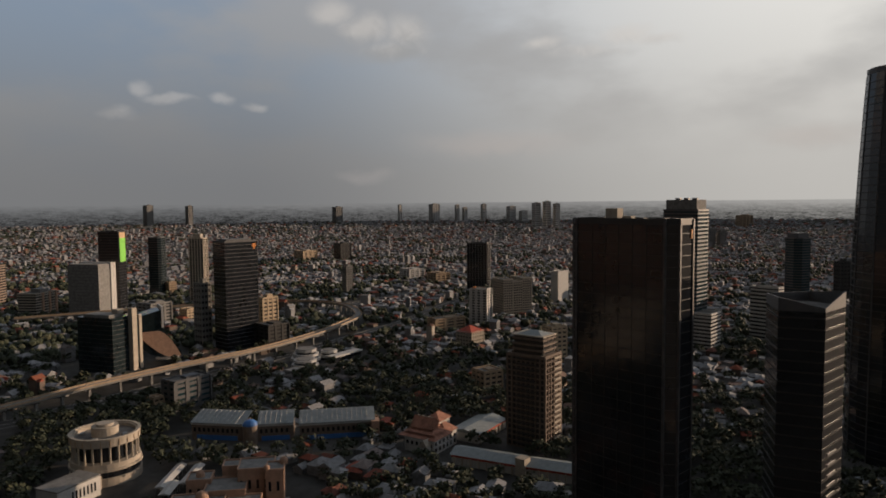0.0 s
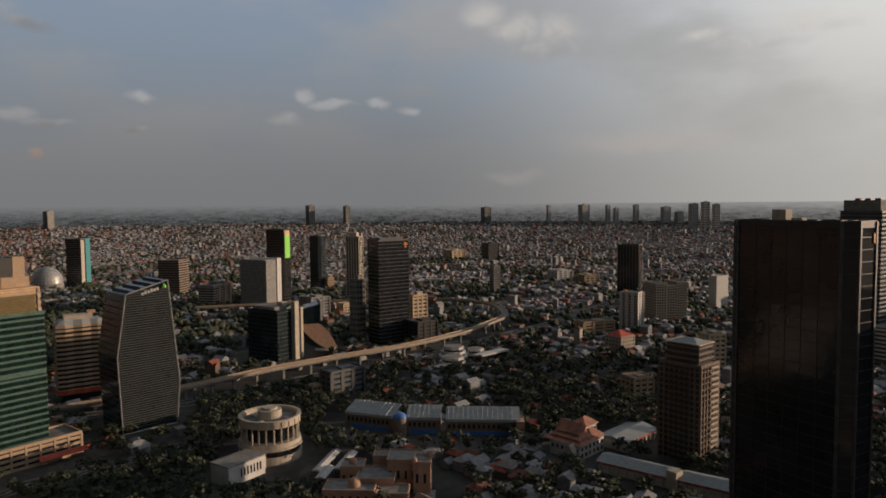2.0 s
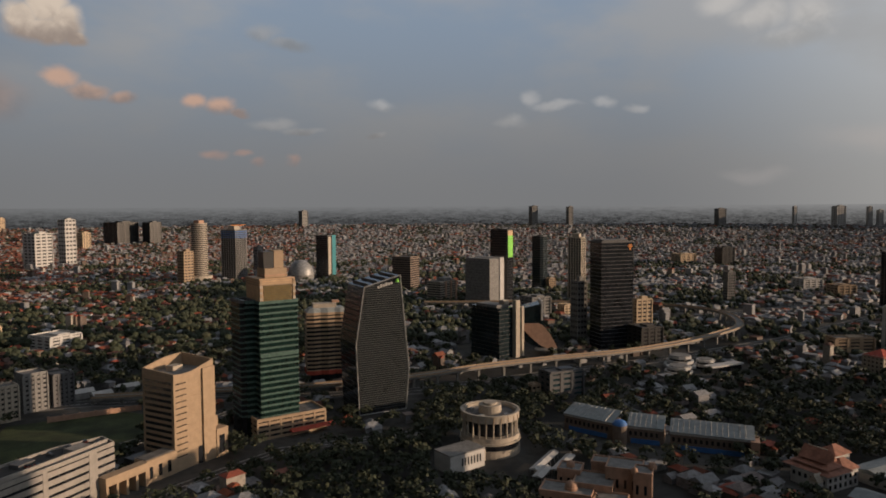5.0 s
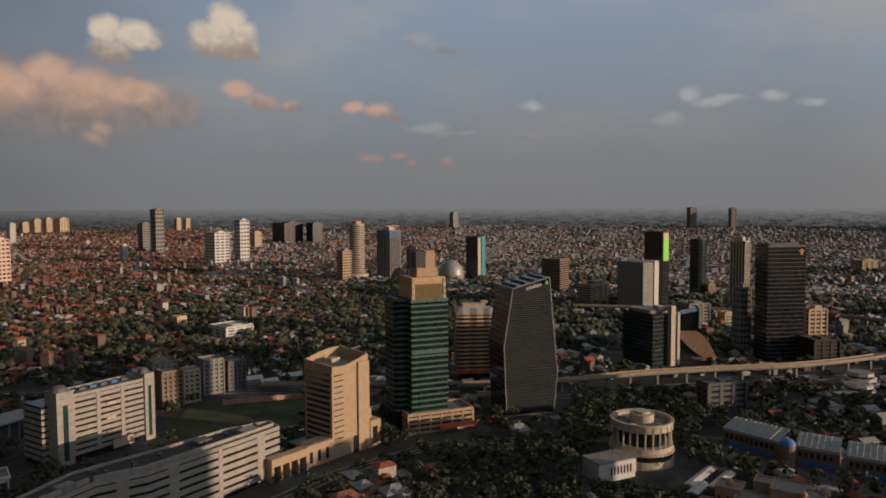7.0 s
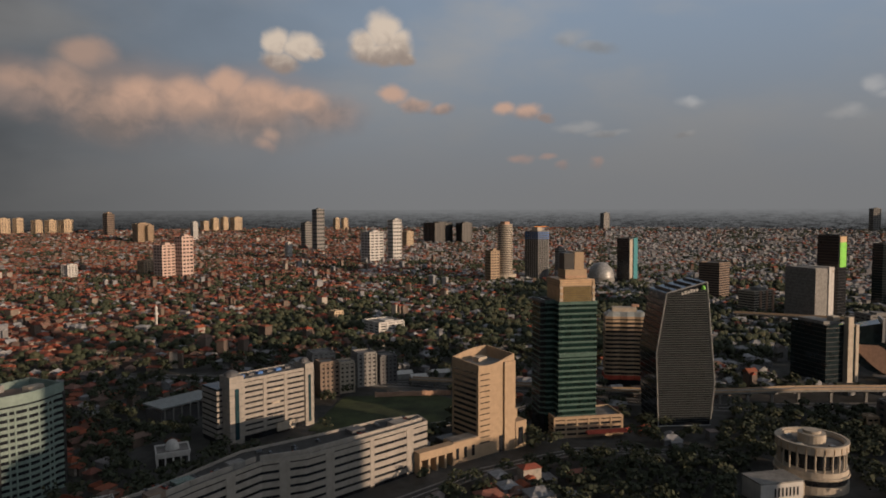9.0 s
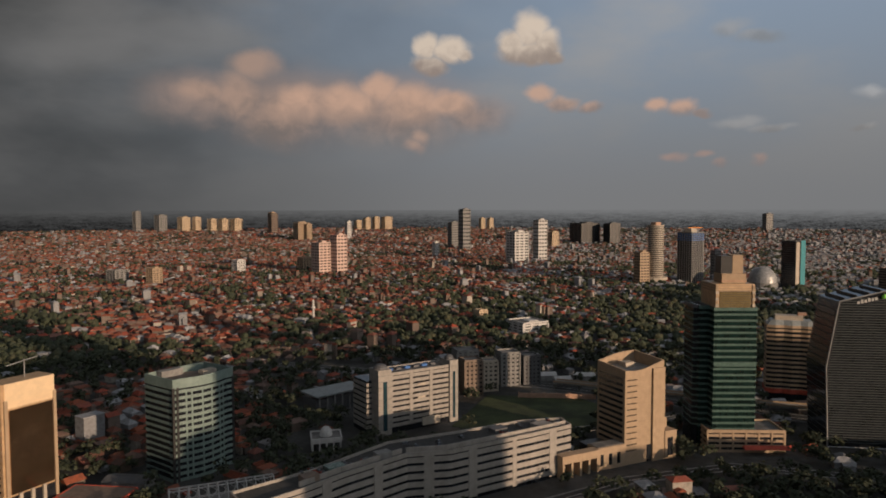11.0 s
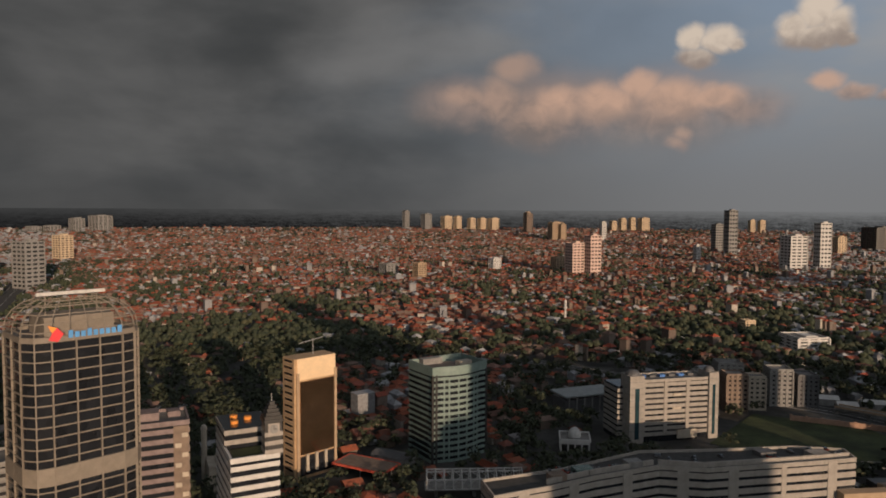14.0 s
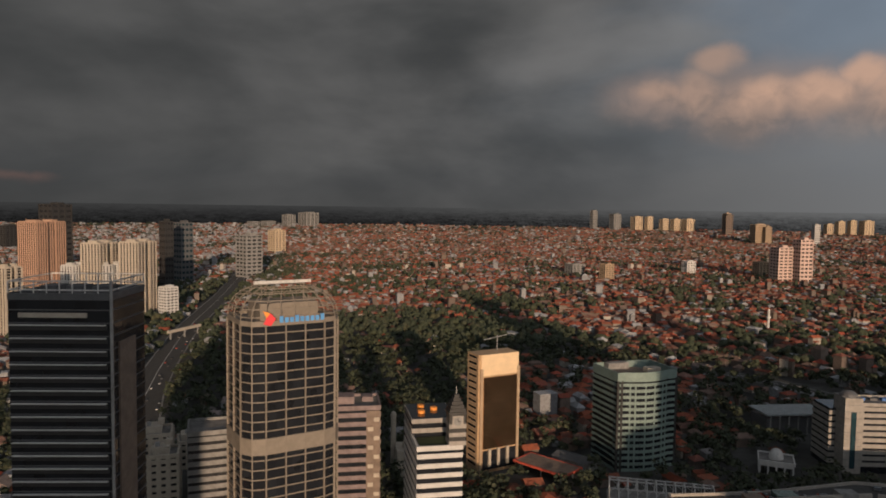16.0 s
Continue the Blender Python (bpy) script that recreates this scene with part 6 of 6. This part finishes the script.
def crown(g, x, y, r, h, leaves, size):
    """A crown of leaf clumps: small tilted quads on several lobes, with gaps between."""
    lx, ly = rng.uniform(-0.45, 0.45, 6) * r, rng.uniform(-0.45, 0.45, 6) * r
    lz, lr = rng.uniform(0.48, 0.82, 6) * h, rng.uniform(0.38, 0.62, 6) * r
    k = np.arange(leaves) % 6
    a, u = rng.uniform(0, 6.283, leaves), rng.uniform(-0.5, 1.0, leaves)
    q = np.sqrt(1 - u * u) * lr[k] * rng.uniform(0.8, 1.05, leaves)
    c = np.stack([x + lx[k] + q * np.cos(a), y + ly[k] + q * np.sin(a), lz[k] + u * lr[k] * 0.75], 1)
    t1 = rng.uniform(-1, 1, (leaves, 3)) * (1, 1, 0.5)
    t1 /= np.linalg.norm(t1, axis=1, keepdims=True)
    out = np.stack([np.cos(a) * 0.6, np.sin(a) * 0.6, 0.4 + u], 1) + rng.uniform(-0.4, 0.4, (leaves, 3))
    t2 = np.cross(t1, out)
    t2 /= np.linalg.norm(t2, axis=1, keepdims=True) + 1e-6
    s = (size * rng.uniform(0.6, 1.3, leaves))[:, None]
    v = np.stack([c + t1 * s, c + t2 * s * 0.8, c - t1 * s * 0.9, c - t2 * s * 0.8], 1).reshape(-1, 3)
    n = len(g.v)
    g.v.extend(map(tuple, v.tolist()))
    g.f.extend((n + 4 * i, n + 4 * i + 1, n + 4 * i + 2, n + 4 * i + 3) for i in range(leaves))


def trunk(h, rnd):
    g = Geo()
    b = oval(0.9, 0.9, 7)
    g.prism(b, -0.3, h * 0.5, oval(0.5, 0.5, 7))
    for k in range(4):
        a = k * 1.6 + rnd.random()
        g.tube((0, 0, h * 0.36), (math.cos(a) * h * 0.22, math.sin(a) * h * 0.22, h * 0.66), 0.16, 5)
    return g


rt = random.Random(11)
TREES = []
for k in range(7):
    h, r = rt.uniform(8.5, 13), rt.uniform(4.2, 6.4)
    o = thing("tree", "dark green broad-crowned city tree", "tree", 0, -60 - 15 * k, 0, group="street trees")
    g = Geo()
    crown(g, 0, 0, r, h, 520, 0.6)
    part("trunk", trunk(h, rt), M_TRUNK, o)
    part("crown", g, P_LEAF, o)
    TREES.append(o)

# ---- houses near by ----
HOUSES = []
for k in range(10):
    w0, d0, h = rt.uniform(9, 16), rt.uniform(7, 11), rt.choice([3.6, 4.2, 6.8, 7.2])
    flat = k in (3, 8)
    m = (M_RED, M_TERRACOTTA, M_RED, M_CONCRETE, M_BROWN, M_TERRACOTTA, M_SHEET, M_RED, M_WHITE, M_TERRACOTTA)[k]
    tone = {"red_tiles": "red tiled", "terracotta_tiles": "brown tiled", "grey_concrete": "flat grey", "brown_stone": "dark brown", "grey_green_sheet_roof": "grey sheet", "white_paint": "flat white"}[m.name]
    o = thing("house", f"low plastered house with a {tone} roof", "house", 20 * k - 90, -60, 0, group="low houses")
    part("plastered_body", Geo().box(0, 0, -0.5, w0, d0, h + 0.5), (M_CREAM, M_WHITE, M_CONCRETE)[k % 3], o)
    if flat:
        part("roof", Geo().box(0, 0, h, w0 + 0.8, d0 + 0.8, 0.5), m, o)
        part("water_tank", Geo().prism(oval(1.8, 1.8, 10), h + 0.5, h + 2.2), M_BLUE, o, at=(w0 * 0.25, 0, 0))
    else:
        part("roof", Geo().hip(0, 0, h, w0, d0, rt.uniform(2.2, 3.4), 0, 0.5 if k % 2 else 1.0, 0.8), m, o)
        part("porch", Geo().hip(w0 * 0.2, -d0 / 2 - 1.5, h * 0.6, w0 * 0.5, 3.5, 1.0, 0, 1.0, 0.3), m, o)
    for j in range(2):
        part("window", Geo().box(-w0 / 4 + j * w0 / 2, -d0 / 2, 1.2, 1.3, 0.16, 1.4), G_BLACK, o)
    HOUSES.append(o)

walls, pale, red, grey, leaf = Geo(), Geo(), Geo(), Geo(), Geo()


def house(x, y, z, s, rot, tall, roof):
    w0, d0 = rng.uniform(6.5, 13.5) * s, rng.uniform(6, 10.5) * s
    h = tall * s
    (walls if roof is red else pale).box(x, y, z - 1, w0, d0, h + 1, rot)
    if rng.random() < 0.82:
        roof.hip(x, y, z + h, w0, d0, rng.uniform(1.6, 3.2) * s, rot, 0.5 if rng.random() < 0.6 else 1.0, 0.6 * s)
    else:
        roof.box(x, y, z + h, w0 + 0.4 * s, d0 + 0.4 * s, 0.4 * s, rot)
    if x * x + y * y < 1.4e6 and rng.random() < 0.5:
        # a lower wing set across the end of the house
        c, q = math.cos(radians(rot)), math.sin(radians(rot))
        lx, ly, w1, d1 = w0 * rng.uniform(-0.35, 0.35), -d0 * 0.6, w0 * rng.uniform(0.4, 0.6), d0 * rng.uniform(0.5, 0.9)
        wx, wy, hw = x + lx * c - ly * q, y + lx * q + ly * c, h * rng.uniform(0.6, 0.95)
        (walls if roof is red else pale).box(wx, wy, z - 1, w1, d1, hw + 1, rot)
        roof.hip(wx, wy, z + hw, w1, d1, rng.uniform(1.2, 2.0) * s, rot, 1.0, 0.5 * s)


CLUMP = []
for seed in range(8):
    bm = bmesh.new()
    bmesh.ops.create_icosphere(bm, subdivisions=1, radius=1.0)
    for v in bm.verts:
        v.co *= 1 + 0.6 * noise.noise(v.co * 1.9 + Vector((seed * 9.1, 0, 0)))
    bm.verts.index_update()
    CLUMP.append(([tuple(v.co) for v in bm.verts], [tuple(v.index for v in f.verts) for f in bm.faces]))
    bm.free()


def bush(x, y, z, r, h, n=3):
    for i in range(n):
        vs, fs = CLUMP[rng.integers(8)]
        a, k = rng.uniform(0, 6.28), rng.uniform(0.4, 0.8)
        cx, cy, cz = x + math.cos(a) * r * 0.55, y + math.sin(a) * r * 0.55, z + h * rng.uniform(0.3, 0.7)
        leaf.add([(cx + p[0] * r * k, cy + p[1] * r * k, cz + p[2] * h * 0.36) for p in vs], fs)


def polar(a, r):
    return -math.sin(radians(a)) * r, math.cos(radians(a)) * r


def grid(r0, r1, cross, depth):
    r = r0
    while r < r1:
        n = int(180 / math.degrees(cross(r) / r))
        for i in range(n):
            yield -90 + 180 * (i + rng.random()) / n, r + rng.random() * depth(r)
        r += depth(r)


def lushness(a, r, x, y):
    """How likely a plot holds trees rather than a house."""
    wood = noise.noise(Vector((x * 0.006, y * 0.006, 3.0)))
    if r < 560:
        base = 0.74 if a < 20 else 0.70
        if 30 < a < 48 and r > 385 or -8 < a < 4 and 345 < r < 395:
            base = 0.42
    elif 47 < a < 61 and r < 960 or (x + 640) ** 2 / 200 ** 2 + (y - 540) ** 2 / 130 ** 2 < 1:
        return 0.86
    elif a > 62:
        # extra dark trees out left imitate the storm cloud's shadow on the town
        base = 0.55
    elif a > 12:
        base = 0.31 if r > 950 or a > 28 else 0.52
    elif a > -24:
        base = 0.78 if r < 1150 else 0.42
    else:
        base = 0.55 if r < 900 else 0.34
    return base + wood * 0.9


# fewer red roofs beyond 64 degrees dull the colour as cloud shadow would
RED_SHARE = lambda a: 0.45 if a > 64 else 0.85 if a > 10 else 0.5 if a > -10 else 0.22
n_tree = n_house = 0


def plot(a, r):
    """A tree or a house on one plot of ground."""
    global n_tree, n_house
    x, y = polar(a, r)
    if taken(x, y, 3.5):
        return
    if rng.random() < lushness(a, r, x, y):
        s = rng.uniform(0.65, 1.3)
        if r < 420 and n_tree < 190 and rng.random() < 0.5:
            n_tree += 1
            copy_thing(TREES[rng.integers(7)], pose(x, y, 0, 0, 0, rng.uniform(0, 360))).scale = (s, s, s * rng.uniform(0.85, 1.15))
        elif r < 760:
            crown(leaf, x, y, 5.4 * s, 10.5 * s, 70 if r < 560 else 46, 1.2 if r < 560 else 1.75)
        else:
            bush(x, y, 0, 5.6 * s, 9.5 * s, 3 if r < 900 else 2 if r < 1500 else 1)
    elif rng.random() < (0.75 if r < 560 else 0.93):
        turn = (12 if a < 0 else 60) + 40 * noise.noise(Vector((x * 0.004, y * 0.004, 9.0))) + (90 if rng.random() < 0.5 else 0)
        if taken(x, y, 8):
            return
        if r < 640 and n_house < 200:
            n_house += 1
            copy_thing(HOUSES[rng.integers(10)], pose(x, y, 0, 0, 0, turn))
        else:
            house(x, y, 0, rng.uniform(0.75, 1.1), turn, rng.choice([3, 3.5, 4, 4, 6, 6.5]) if rng.random() < 0.985 else rng.uniform(12, 20), red if rng.random() < RED_SHARE(a) else grey)


for a, r in grid(230, 560, lambda r: 8.5, lambda r: 8.5):
    plot(a, r)
for a, r in grid(560, 2000, lambda r: 11.2, lambda r: 11.5):
    plot(a, r)
for a, R in grid(2000, 6050, lambda r: 0.0036 * r, lambda r: r * r * 0.78e-5):
    r = 2000 + 2900 * (1 - math.exp(-(R - 2000) / 2900))
    s = r / R
    x, y = polar(a, r)
    if taken(x, y, 2):
        continue
    z = land(r)
    big = R / 2000
    wood = noise.noise(Vector((x * 0.004, y * 0.0025, 8.0)))
    if rng.random() < 0.2 + wood * 0.7:
        bush(x, y, z, 9 * s * big, 7 * s * big ** 0.4, 1)
    else:
        h = (rng.choice([3, 4, 5, 6, 6.5]) if rng.random() < 0.97 else rng.uniform(10, 20)) * (1.0 if R < 6000 else 0.6)
        house(x, y, z, s * 0.85 * big ** 0.75, rng.uniform(0, 90), h / big ** 0.55, red if rng.random() < RED_SHARE(a) else grey)
for nm, g, m, label in (("house_walls", walls, P_HOUSEWALL, "plastered walls of countless low city houses"), ("pale_house_walls", pale, P_GREYWALL, "grey and whitewashed walls of low city houses"), ("red_roofs", red, P_REDROOF, "red and brown tiled roofs of low houses"), ("grey_roofs", grey, P_GREYROOF, "grey and rusty roofs of low houses"), ("city_trees", leaf, P_LEAF, "dark green tree crowns between the houses")):
    tagged(new(nm, g.mesh(nm, m)), label, "roofs" if "roof" in nm else "trees" if "tree" in nm else "houses", kind="stuff")
# the first tree and house of each kind stand in the grounds below
for i, o in enumerate(TREES):
    o.location = (-30 + 14 * i, -70 - 5 * (i % 3), 0)
